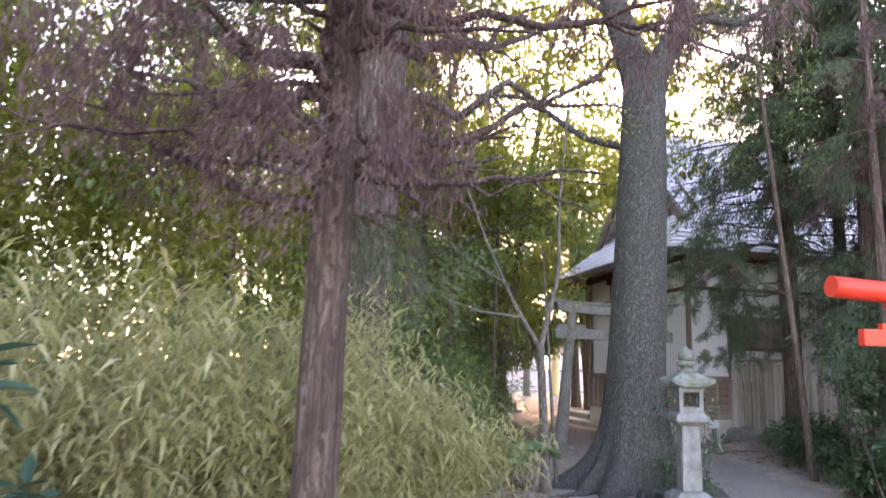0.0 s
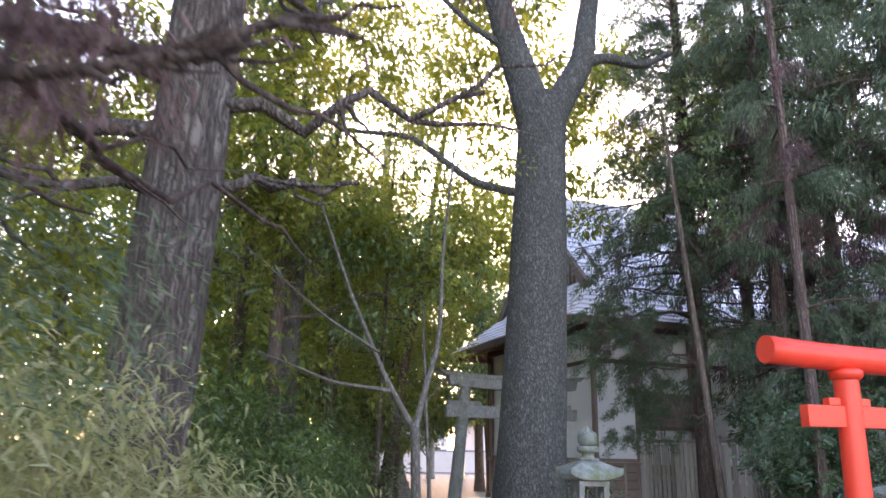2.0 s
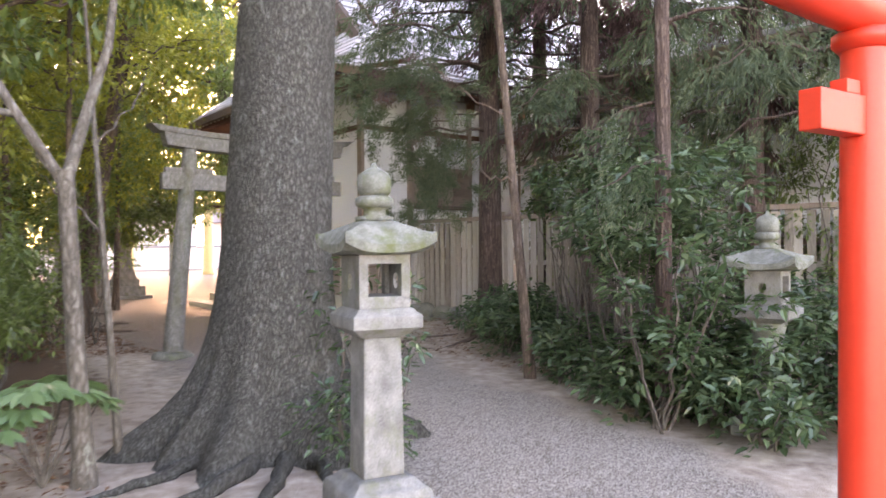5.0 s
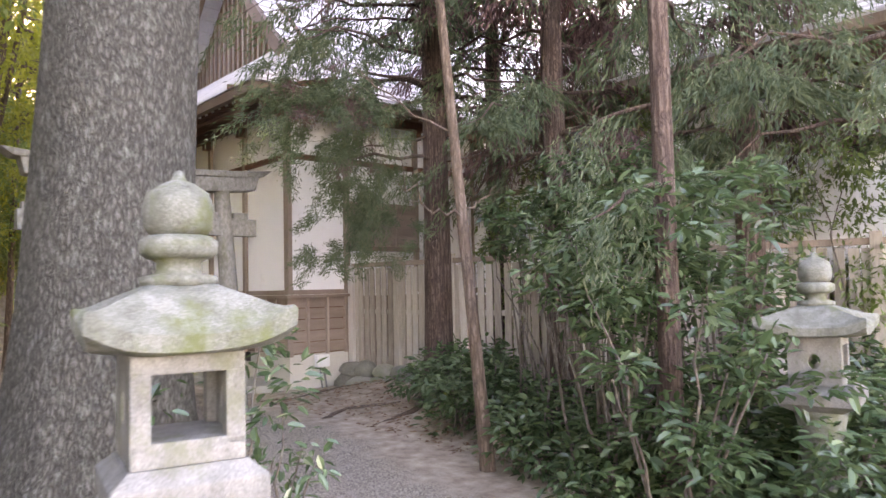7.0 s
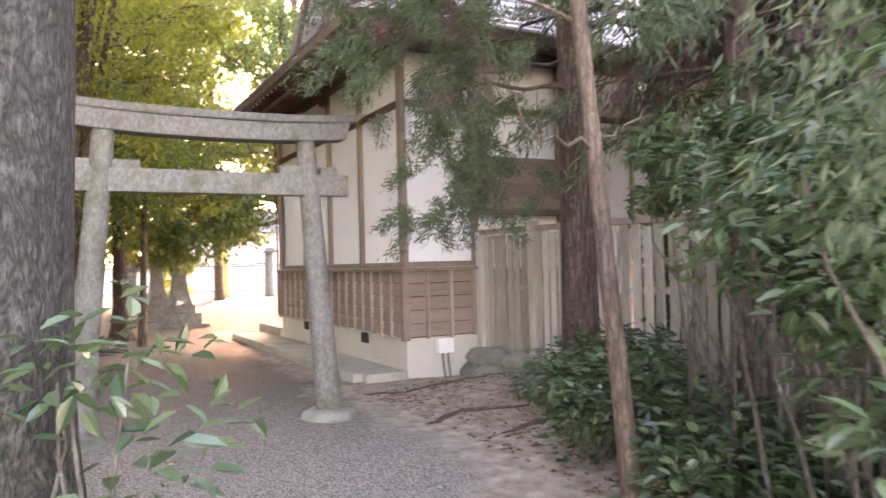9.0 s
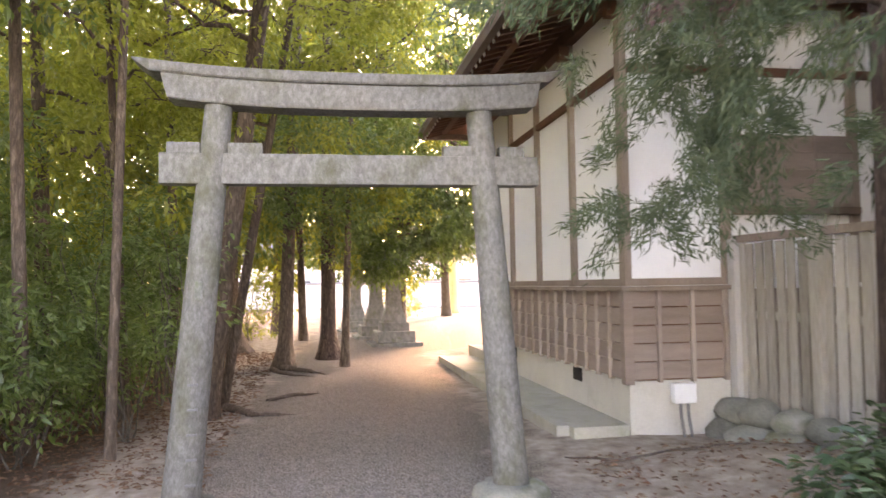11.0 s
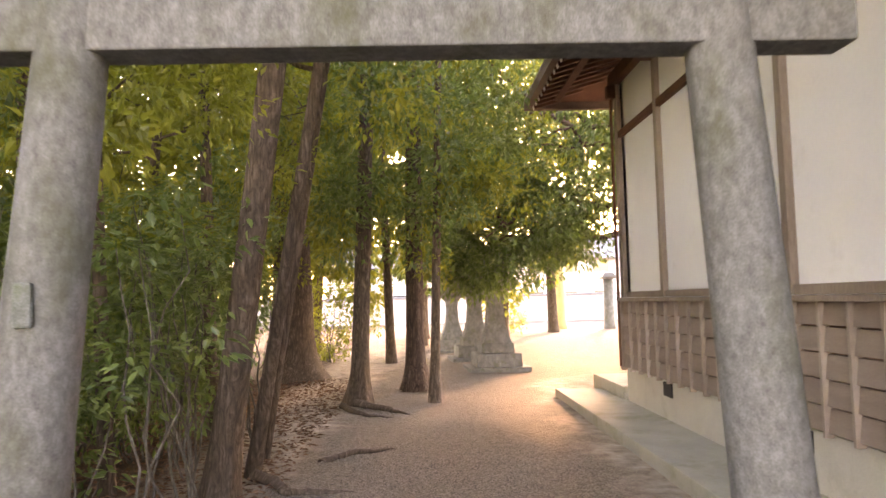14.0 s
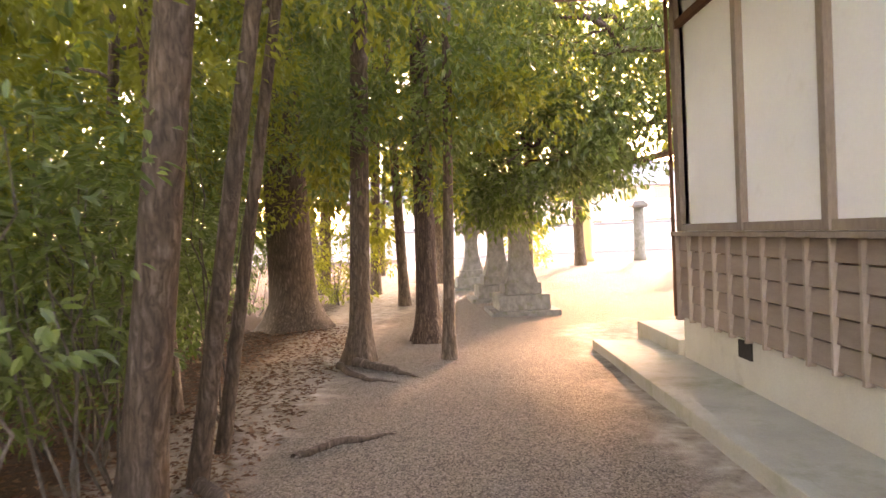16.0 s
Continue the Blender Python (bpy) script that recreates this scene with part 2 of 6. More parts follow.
M["litter"] = leafy("fallen_brown_leaves", [(0.15, (0.075, 0.036, 0.022)), (0.5, (0.16, 0.085, 0.050)), (0.85, (0.28, 0.17, 0.11))], (0.3, 0.15, 0.08), 0.1, 0.7, 0.2)
M["cane"] = surface("bamboo_cane", [(0.3, (0.13, 0.115, 0.06)), (0.7, (0.26, 0.22, 0.12))], 3, 40, (1, 1, 0.3), 0.6)

# ---- mesh helpers ----
rng = np.random.default_rng(7)


def mesh_from(name, verts, faces, smooth=True):
    """A mesh from arrays; faces: an (n, 3) or (n, 4) array, or a list of such."""
    me = bpy.data.meshes.new(name)
    groups = faces if isinstance(faces, list) else [faces]
    groups = [np.asarray(g, dtype=np.int32) for g in groups if len(g)]
    verts = np.asarray(verts, dtype=np.float32)
    me.vertices.add(len(verts))
    me.vertices.foreach_set("co", verts.ravel())
    flat = np.concatenate([g.ravel() for g in groups])
    sizes = np.concatenate([np.full(len(g), g.shape[1], dtype=np.int32) for g in groups])
    me.loops.add(len(flat))
    me.loops.foreach_set("vertex_index", flat)
    me.polygons.add(len(sizes))
    me.polygons.foreach_set("loop_start", np.concatenate([[0], np.cumsum(sizes)[:-1]]).astype(np.int32))
    me.polygons.foreach_set("loop_total", sizes)
    me.polygons.foreach_set("use_smooth", np.full(len(sizes), smooth, dtype=bool))
    me.update(calc_edges=True)
    return me


def thing(name, at, label, category, group="", kind="", rz=0):
    e = new(name)
    e.matrix_world = pose(*at, 0, 0, rz)
    return tagged(e, label, category, group, kind)


def attach(name, me, material, parent, label="", kind=""):
    me.materials.append(material)
    ob = new(name, me)
    ob.parent = parent
    if label or kind:
        tagged(ob, label, "", "", kind)
    return ob


def part(name, bm, material, parent, label="", smooth=False):
    """One bmesh as one mesh under a thing or a part."""
    me = bpy.data.meshes.new(name)
    bm.normal_update()
    bm.to_mesh(me)
    bm.free()
    if smooth:
        me.polygons.foreach_set("use_smooth", np.full(len(me.polygons), True))
    return attach(name, me, material, parent, label)


def box(x0, x1, y0, y1, z0, z1, bevel=0.0, bm=None):
    bm2 = bmesh.new()
    bmesh.ops.create_cube(bm2, size=1.0, matrix=Matrix.Translation(((x0 + x1) / 2, (y0 + y1) / 2, (z0 + z1) / 2)) @ Matrix.Diagonal((x1 - x0, y1 - y0, z1 - z0, 1)))
    if bevel:
        bmesh.ops.bevel(bm2, geom=bm2.edges[:], offset=bevel, segments=2, affect="EDGES", profile=0.6)
    return bm2


def lathe(profile, sides=24, squareness=0.0, wobble=0.0, seed=0):
    """Rings (radius, z), closed above and below. squareness 1: square rings."""
    bm = bmesh.new()
    rows = []
    for k, (r, z) in enumerate(profile):
        row = []
        for i in range(sides):
            a = 2 * math.pi * i / sides + math.pi / sides
            c, s = math.cos(a), math.sin(a)
            q = 1 / max(abs(c), abs(s))
            f = r * (1 + (q - 1) * squareness)
            w = wobble * noise.noise((c * 2 + seed, s * 2, z * 3))
            row.append(bm.verts.new((c * (f + w), s * (f + w), z + wobble * 0.4 * noise.noise((c * 3, s * 3 + seed, z * 2)))))
        rows.append(row)
    for a, b in zip(rows, rows[1:]):
        for i in range(sides):
            j = (i + 1) % sides
            bm.faces.new((a[i], a[j], b[j], b[i]))
    bm.faces.new(rows[-1])
    bm.faces.new(rows[0][::-1])
    return bm


def square_stack(profile, bevel=0.012, seg=2):
    """Square rings (half width, z) joined to one solid."""
    bm = bmesh.new()
    rows = []
    for h, z in profile:
        rows.append([bm.verts.new((x * h, y * h, z)) for x, y in ((-1, -1), (1, -1), (1, 1), (-1, 1))])
    for a, b in zip(rows, rows[1:]):
        for i in range(4):
            bm.faces.new((a[i], a[(i + 1) % 4], b[(i + 1) % 4], b[i]))
    bm.faces.new(rows[-1])
    bm.faces.new(rows[0][::-1])
    if bevel:
        bmesh.ops.bevel(bm, geom=bm.edges[:], offset=bevel, segments=seg, affect="EDGES", profile=0.6)
    return bm


def tube(pts, radii, sides=8, bumps=0.0, seed=0.0, lobes=0):
    """Verts and quads of a tapered tube through pts, closed at the tip."""
    pts, radii = np.asarray(pts, float), np.asarray(radii, float)
    d = np.gradient(pts, axis=0)
    d /= np.linalg.norm(d, axis=1)[:, None] + 1e-9
    ref = np.array([1.0, 0, 0]) if abs(d[0][0]) < 0.8 else np.array([0, 1.0, 0])
    u = ref - d * (d @ ref)[:, None]
    u /= np.linalg.norm(u, axis=1)[:, None] + 1e-9
    w = np.cross(d, u)
    a = np.arange(sides) * 2 * np.pi / sides
    rr = radii[:, None] * np.ones(sides)[None]
    if bumps:
        k = np.arange(len(pts))[:, None]
        rr = rr * (1 + bumps * (np.sin(a[None] * 3 + seed + k * 0.35) * 0.5 + np.sin(a[None] * 7 + seed * 2 - k * 0.2) * 0.3 + np.sin(a[None] * 13 + k * 0.9 + seed) * 0.2))
    v = pts[:, None] + rr[..., None] * (np.cos(a)[None, :, None] * u[:, None] + np.sin(a)[None, :, None] * w[:, None])
    n = len(pts)
    i, j = np.meshgrid(np.arange(n - 1), np.arange(sides), indexing="ij")
    jn = (j + 1) % sides
    f = np.stack([i * sides + j, i * sides + jn, (i + 1) * sides + jn, (i + 1) * sides + j], -1).reshape(-1, 4)
    return v.reshape(-1, 3), f


def join(pieces):
    vs, fs, o = [], [], 0
    for v, f in pieces:
        vs.append(v), fs.append(f + o)
        o += len(v)
    return np.concatenate(vs), np.concatenate(fs)


def bent(p, q, steps=7, sag=0.0, jitter=0.05):
    """Points of a crooked limb from p to q."""
    p, q = np.asarray(p, float), np.asarray(q, float)
    t = np.linspace(0, 1, steps)[:, None]
    out = p + (q - p) * t
    out[:, 2] += -sag * 4 * (t * (1 - t))[:, 0]
    out[1:-1] += rng.normal(0, jitter, (steps - 2, 3)) * np.linalg.norm(q - p) * 0.5
    return out


def blades(pos, way, up, length, width, fold=0.12, droop=0.1):
    """Leaf blades: verts and quads. Each leaf is one folded rhomb of its own."""
    n = len(pos)
    way = way / (np.linalg.norm(way, axis=1)[:, None] + 1e-9)
    side = np.cross(way, up)
    side /= np.linalg.norm(side, axis=1)[:, None] + 1e-9
    nor = np.cross(side, way)
    L, W = np.broadcast_to(length, n)[:, None], np.broadcast_to(width, n)[:, None]
    mid = pos + way * L * 0.42 + nor * W * fold
    tip = pos + way * L - nor * L * droop
    v = np.stack([pos, mid + side * W / 2, tip, mid - side * W / 2], 1).reshape(-1, 3)
    return v, np.arange(4 * n).reshape(n, 4)


def fine_blades(pos, way, up, length, width, fold=0.12, droop=0.18):
    """Leaf blades of pointed oval outline, folded along the midrib, two quads a leaf."""
    n = len(pos)
    way = way / (np.linalg.norm(way, axis=1)[:, None] + 1e-9)
    side = np.cross(way, up)
    side /= np.linalg.norm(side, axis=1)[:, None] + 1e-9
    nor = np.cross(side, way)
    L, W = np.broadcast_to(length, n)[:, None], np.broadcast_to(width, n)[:, None]
    rows = [pos]
    for u, w, sg in ((0.28, 0.46, 1), (0.66, 0.40, 1), (1.0, 0.0, 1), (0.66, 0.40, -1), (0.28, 0.46, -1)):
        rows.append(pos + way * L * u + side * W * w * sg + nor * (W * fold * (w > 0) - L * droop * u * u))
    v = np.stack(rows, 1).reshape(-1, 3)
    o = 6 * np.arange(n)[:, None]
    return v, np.concatenate([o + np.array([[0, 1, 2, 3]]), o + np.array([[0, 3, 4, 5]])])


def spread(n):
    v = rng.normal(0, 1, (n, 3))
    return v / np.linalg.norm(v, axis=1)[:, None]


def clump_leaves(centres, radius, per, length, width, flat=0.7, hang=0.2, outward=0.8, shape=None):
    """Leaves round clump centres, turned outwards and a little down."""
    centres = np.asarray(centres, float)
    k = len(centres)
    c = np.repeat(centres, per, 0)
    r = np.repeat(np.broadcast_to(radius, k), per)[:, None]
    d = spread(k * per)
    pos = c + d * r * rng.uniform(0.25, 1.0, (k * per, 1)) ** 0.6 * np.array([1, 1, flat])
    way = d * outward + spread(k * per) * 0.7 + np.array([0, 0, -hang])
    up = spread(k * per) * 0.6 + np.array([0, 0, 1.0])
    if shape is fine_blades:
        way[:, 2] *= 0.4
    s = rng.uniform(0.65, 1.25, k * per)
    return (shape or blades)(pos, way, up, length * s, width * s)


def spray_leaves(base, tips, per, length, width, thick=0.10, hang=0.5):
    """Drooping conifer sprays: narrow leaflets along each twig from base to tip."""
    base, tips = np.asarray(base, float), np.asarray(tips, float)
    k = len(base)
    t = rng.uniform(0.05, 1, (k, per))
    p = base[:, None] + (tips - base)[:, None] * t[..., None]
    p[..., 2] -= (t ** 2) * 0.15
    p = p.reshape(-1, 3) + rng.normal(0, thick, (k * per, 3)) * np.array([1, 1, 0.6])
    d = np.repeat((tips - base) / (np.linalg.norm(tips - base, axis=1)[:, None] + 1e-9), per, 0)
    way = d * 0.7 + spread(k * per) * 0.65 + np.array([0, 0, -hang])
    s = rng.uniform(0.6, 1.3, k * per)
    return blades(p, way, spread(k * per), length * s, width * s, 0.1, 0.05)


def ground_z(x, y):
    x, y = np.asarray(x, float), np.asarray(y, float)
    base = -0.10 + 0.12 * np.clip((y - 8.0) / 7.0, 0, 1)
    bank = 0.22 * np.clip((2.2 - x - 0.12 * (y - 4)) / 1.5, 0, 1) * np.clip((14 - y) / 4, 0, 1)
    bankr = 0.18 * np.clip((x - 9.4) / 1.5, 0, 1) * np.clip((16.6 - y) / 1.0, 0, 1)
    near = np.exp(-(((x - 7) / 30) ** 2 + ((y - 15) / 40) ** 2))
    bumps = 0.018 * np.sin(x * 1.7 + 0.6 * y) * np.sin(y * 1.3 - 0.8 * x) + 0.008 * np.sin(x * 5.1 + y * 3.3) * np.sin(y * 4.7 - x * 2.1)
    return base + bank + bankr + bumps * near

# ---- ground: one sheet to the horizon ----
def ground():
    gx = np.unique(np.concatenate([np.linspace(-400, -30, 12), np.linspace(-30, -6, 25), np.arange(-6, 14, 0.19), np.linspace(14, 40, 27), np.linspace(40, 400, 12)]))
    gy = np.unique(np.concatenate([np.linspace(-400, -20, 10), np.linspace(-20, -2, 12), np.arange(-2, 32, 0.19), np.linspace(32, 70, 39), np.linspace(70, 400, 12)]))
    X, Y = np.meshgrid(gx, gy, indexing="ij")
    Z = ground_z(X, Y)
    nx, ny = X.shape
    i, j = np.meshgrid(np.arange(nx - 1), np.arange(ny - 1), indexing="ij")
    f = np.stack([i * ny + j, (i + 1) * ny + j, (i + 1) * ny + j + 1, i * ny + j + 1], -1).reshape(-1, 4)
    me = mesh_from("ground", np.stack([X, Y, Z], -1).reshape(-1, 3), f)
    # how gravelled each spot is: the trodden line, and the open yard beyond
    line = np.interp(Y, (-4, 3, 6, 8.5, 11, 13, 40), (0.0, 2.7, 5.2, 6.8, 7.2, 7.3, 8.6))
    half = np.where(Y > 13, 1.7, np.interp(Y, (6, 8, 12, 13), (1.75, 1.4, 1.35, 1.7)))
    g = np.clip(1.25 - np.abs(X - line) / half, 0, 1)
    g = np.maximum(g, np.clip((Y - 25) / 5, 0, 1) * np.clip((X - 5.5) / 3, 0, 1))
    wood = np.clip((5.6 - X - 0.0 * Y) / 1.5, 0, 1) * np.clip((Y - 11) / 3, 0, 1)
    wood = np.maximum(wood, np.clip((2.4 - X + 0.2 * (Y - 5)) / 1.2, 0, 1) * np.clip((13 - Y) / 3, 0, 1))
    # gravel tone by position: rises from y 13.5 to 17
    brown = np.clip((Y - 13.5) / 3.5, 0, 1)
    for name, val in (("gravel", g), ("litter", wood), ("north_gravel_tone", brown)):
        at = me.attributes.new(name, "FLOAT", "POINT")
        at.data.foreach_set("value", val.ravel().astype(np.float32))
    m, n, l, b = mat("dirt_and_fine_gravel", 0.95, 0, 0.15)
    v = coords(n, l, (1, 1, 1), True)
    big, mid, fine = noise_node(n, l, v, 1.1, 5), noise_node(n, l, v, 6, 6), noise_node(n, l, v, 75, 3, 0.8)
    dirt = ramp(n, l, mid, [(0.3, (0.22, 0.172, 0.138)), (0.5, (0.36, 0.298, 0.245)), (0.7, (0.50, 0.43, 0.365))])
    vor = n.new("ShaderNodeTexVoronoi")
    vor.inputs["Scale"].default_value = 84
    l.new(v, vor.inputs["Vector"])
    gcol = ramp(n, l, vor.outputs["Color"], [(0.15, (0.12, 0.104, 0.09)), (0.5, (0.26, 0.23, 0.20)), (0.85, (0.43, 0.39, 0.345))])
    # darker, browner ramp that the gravel blends to northwards
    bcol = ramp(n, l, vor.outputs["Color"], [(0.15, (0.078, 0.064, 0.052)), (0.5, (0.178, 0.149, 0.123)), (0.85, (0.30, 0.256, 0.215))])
    a1, a2 = n.new("ShaderNodeAttribute"), n.new("ShaderNodeAttribute")
    a1.attribute_name, a2.attribute_name = "gravel", "litter"
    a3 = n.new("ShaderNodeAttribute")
    a3.attribute_name = "north_gravel_tone"
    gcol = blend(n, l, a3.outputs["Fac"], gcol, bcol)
    k = n.new("ShaderNodeMath")
    l.new(a1.outputs["Fac"], k.inputs[0]), l.new(big, k.inputs[1])
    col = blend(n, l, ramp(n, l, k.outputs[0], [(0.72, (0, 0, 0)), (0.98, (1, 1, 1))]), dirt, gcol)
    k2 = n.new("ShaderNodeMath")
    l.new(a2.outputs["Fac"], k2.inputs[0]), l.new(mid, k2.inputs[1])
    lit = ramp(n, l, fine, [(0.3, (0.05, 0.033, 0.024)), (0.5, (0.11, 0.072, 0.05)), (0.7, (0.19, 0.13, 0.09))])
    col = blend(n, l, ramp(n, l, k2.outputs[0], [(0.75, (0, 0, 0)), (1.0, (1, 1, 1))]), col, lit)
    l.new(col, b.inputs["Base Color"])
    h = n.new("ShaderNodeMath")
    l.new(vor.outputs["Distance"], h.inputs[0]), l.new(fine, h.inputs[1])
    bump(n, l, b, h.outputs[0], 0.8, 0.016)
    me.materials.append(m)
    return tagged(new("ground", me), "bare earth and fine grey gravel path under trees", "ground", "", "structure")


ground()

# ---- stone torii across the path ----
def stone_torii():
    t = thing("stone_torii", (0, 0, 0), "weathered grey granite torii gate with lichen, standing on the path", "torii")
    y = 15.32
    for x0, x1 in ((6.165, 6.435), (8.545, 8.345)):
        rows = []
        for k in range(15):
            z = 0.03 + k * 2.87 / 14
            rows.append((x0 + (x1 - x0) * k / 14, y, z))
        v, f = tube(rows, np.linspace(0.135, 0.098, 15), 28, 0.012, x0)
        attach("pillar", mesh_from("pillar", v, f), M["granite"], t)
        bm = lathe([(0.24, -0.06), (0.29, 0.0), (0.285, 0.06), (0.25, 0.10), (0.16, 0.115)], 22, 0, 0.05, x0)
        bm.transform(Matrix.Translation((x0, y, 0.0)))
        part("base", bm, M["rubble"], t, "low round grey base stone", True)
    bx = lambda xa, xb, z0, z1, d, bv=0.008: box(xa, xb, y - d, y + d, z0, z1, bv)
    part("tie_beam", bx(6.035, 8.785, 2.335, 2.555, 0.075), M["granite"], t)
    for xa, xb in ((6.08, 6.31), (6.50, 6.74), (8.06, 8.275), (8.49, 8.68)):
        part("wedge", bx(xa, xb, 2.557, 2.635, 0.05, 0.006), M["granite"], t)

    def beam(z0, z1, xa, xb, flare, d):
        bm = bmesh.new()
        rings = []
        for k in range(25):
            s = -1 + k / 12
            lift = 0.055 * abs(s) ** 2.6
            mid, hw = (xa + xb) / 2, (xb - xa) / 2
            lo, hi = mid + s * hw, mid + s * (hw + flare)
            rings.append([bm.verts.new(p) for p in ((lo, y - d * 0.92, z0 + lift), (lo, y + d * 0.92, z0 + lift), (hi, y + d, z1 + lift * 1.25), (hi, y - d, z1 + lift * 1.25))])
        for a, b in zip(rings, rings[1:]):
            for i in range(4):
                bm.faces.new((a[i], a[(i + 1) % 4], b[(i + 1) % 4], b[i]))
        bm.faces.new(rings[0]), bm.faces.new(rings[-1][::-1])
        bmesh.ops.recalc_face_normals(bm, faces=bm.faces)
        bmesh.ops.bevel(bm, geom=[e for e in bm.edges if e.calc_face_angle(0) > 0.8], offset=0.009, segments=2, affect="EDGES")
        return bm
    part("lintel", beam(2.875, 3.055, 6.10, 8.76, 0.05, 0.13), M["granite"], t)
    part("cap_beam", beam(3.06, 3.135, 5.98, 8.86, 0.12, 0.165), M["granite"], t)
    # faint carved plate and bars of lettering on a pillar
    part("plaque", box(6.285, 6.34, y - 0.134, y - 0.112, 1.52, 1.65, 0.010), M["mossy_stone"], t, "small pale carved figure on the pillar")
    for k in range(5):
        xx = 6.245 + 0.02 * (0.9 - k * 0.16) / 0.9
        part("carved_mark", box(xx - 0.025, xx + 0.045, y - 0.140, y - 0.12, 0.93 - k * 0.17, 0.945 - k * 0.17, 0.002), M["pipe"], t, "worn carved character stroke")


stone_torii()

# ---- vermilion torii beside the path ----
def red_torii():
    t = thing("red_torii", (6.25, 6.48, 0), "bright vermilion painted wooden torii gate", "torii", rz=-4)
    z0 = -0.12
    for x in (0.0, 1.95):
        lean = 0.02 if x == 0 else -0.02
        v, f = tube([(x - lean, 0, z0), (x, 0, 1.2), (x + lean, 0, 2.38)], [0.10, 0.095, 0.09], 28)
        attach("pillar", mesh_from("pillar", v, f), M["vermilion"], t)
        bm = lathe([(0.115, z0 - 0.02), (0.115, z0 + 0.26), (0.106, z0 + 0.27)], 28)
        bm.transform(Matrix.Translation((x - lean, 0, 0)))
        part("black_foot", bm, M["black"], t, "black painted foot band", True)
        bm = lathe([(0.10, 2.30), (0.125, 2.33), (0.125, 2.37), (0.10, 2.385)], 28)
        bm.transform(Matrix.Translation((x + lean, 0, 0)))
        part("collar", bm, M["vermilion"], t, "", True)
    xs = np.linspace(-0.69, 2.64, 21)
    pts = [(x, 0, 2.455 + 0.05 * (abs(x - 0.975) / 1.66) ** 2.4) for x in xs]
    v, f = tube(pts, np.full(21, 0.105), 36)
    bm = bmesh.new()
    vs = [bm.verts.new(p) for p in v]
    for q in f:
        bm.faces.new([vs[i] for i in q])
    bm.faces.new(vs[:36][::-1]), bm.faces.new(vs[-36:])
    bmesh.ops.recalc_face_normals(bm, faces=bm.faces)
    ob = part("cap_beam", bm, M["vermilion"], t)
    for p in ob.data.polygons:
        p.use_smooth = len(p.vertices) == 4
    part("tie_beam", box(-0.40, 2.35, -0.045, 0.045, 1.94, 2.10, 0.006), M["vermilion"], t)
    for xa, xb in ((-0.19, -0.085), (0.085, 0.19), (1.76, 1.865), (2.035, 2.14)):
        part("wedge", box(xa, xb, -0.035, 0.035, 2.103, 2.16, 0.005), M["vermilion"], t)
    for k, (z, h) in enumerate(((1.32, 0.05), (1.18, 0.06), (1.02, 0.06), (0.86, 0.05), (0.70, 0.06))):
        part("lettering", box(0.045, 0.09, -0.088, -0.078, z, z + h, 0.001), M["black"], t, "black brushed lettering stroke")


red_torii()

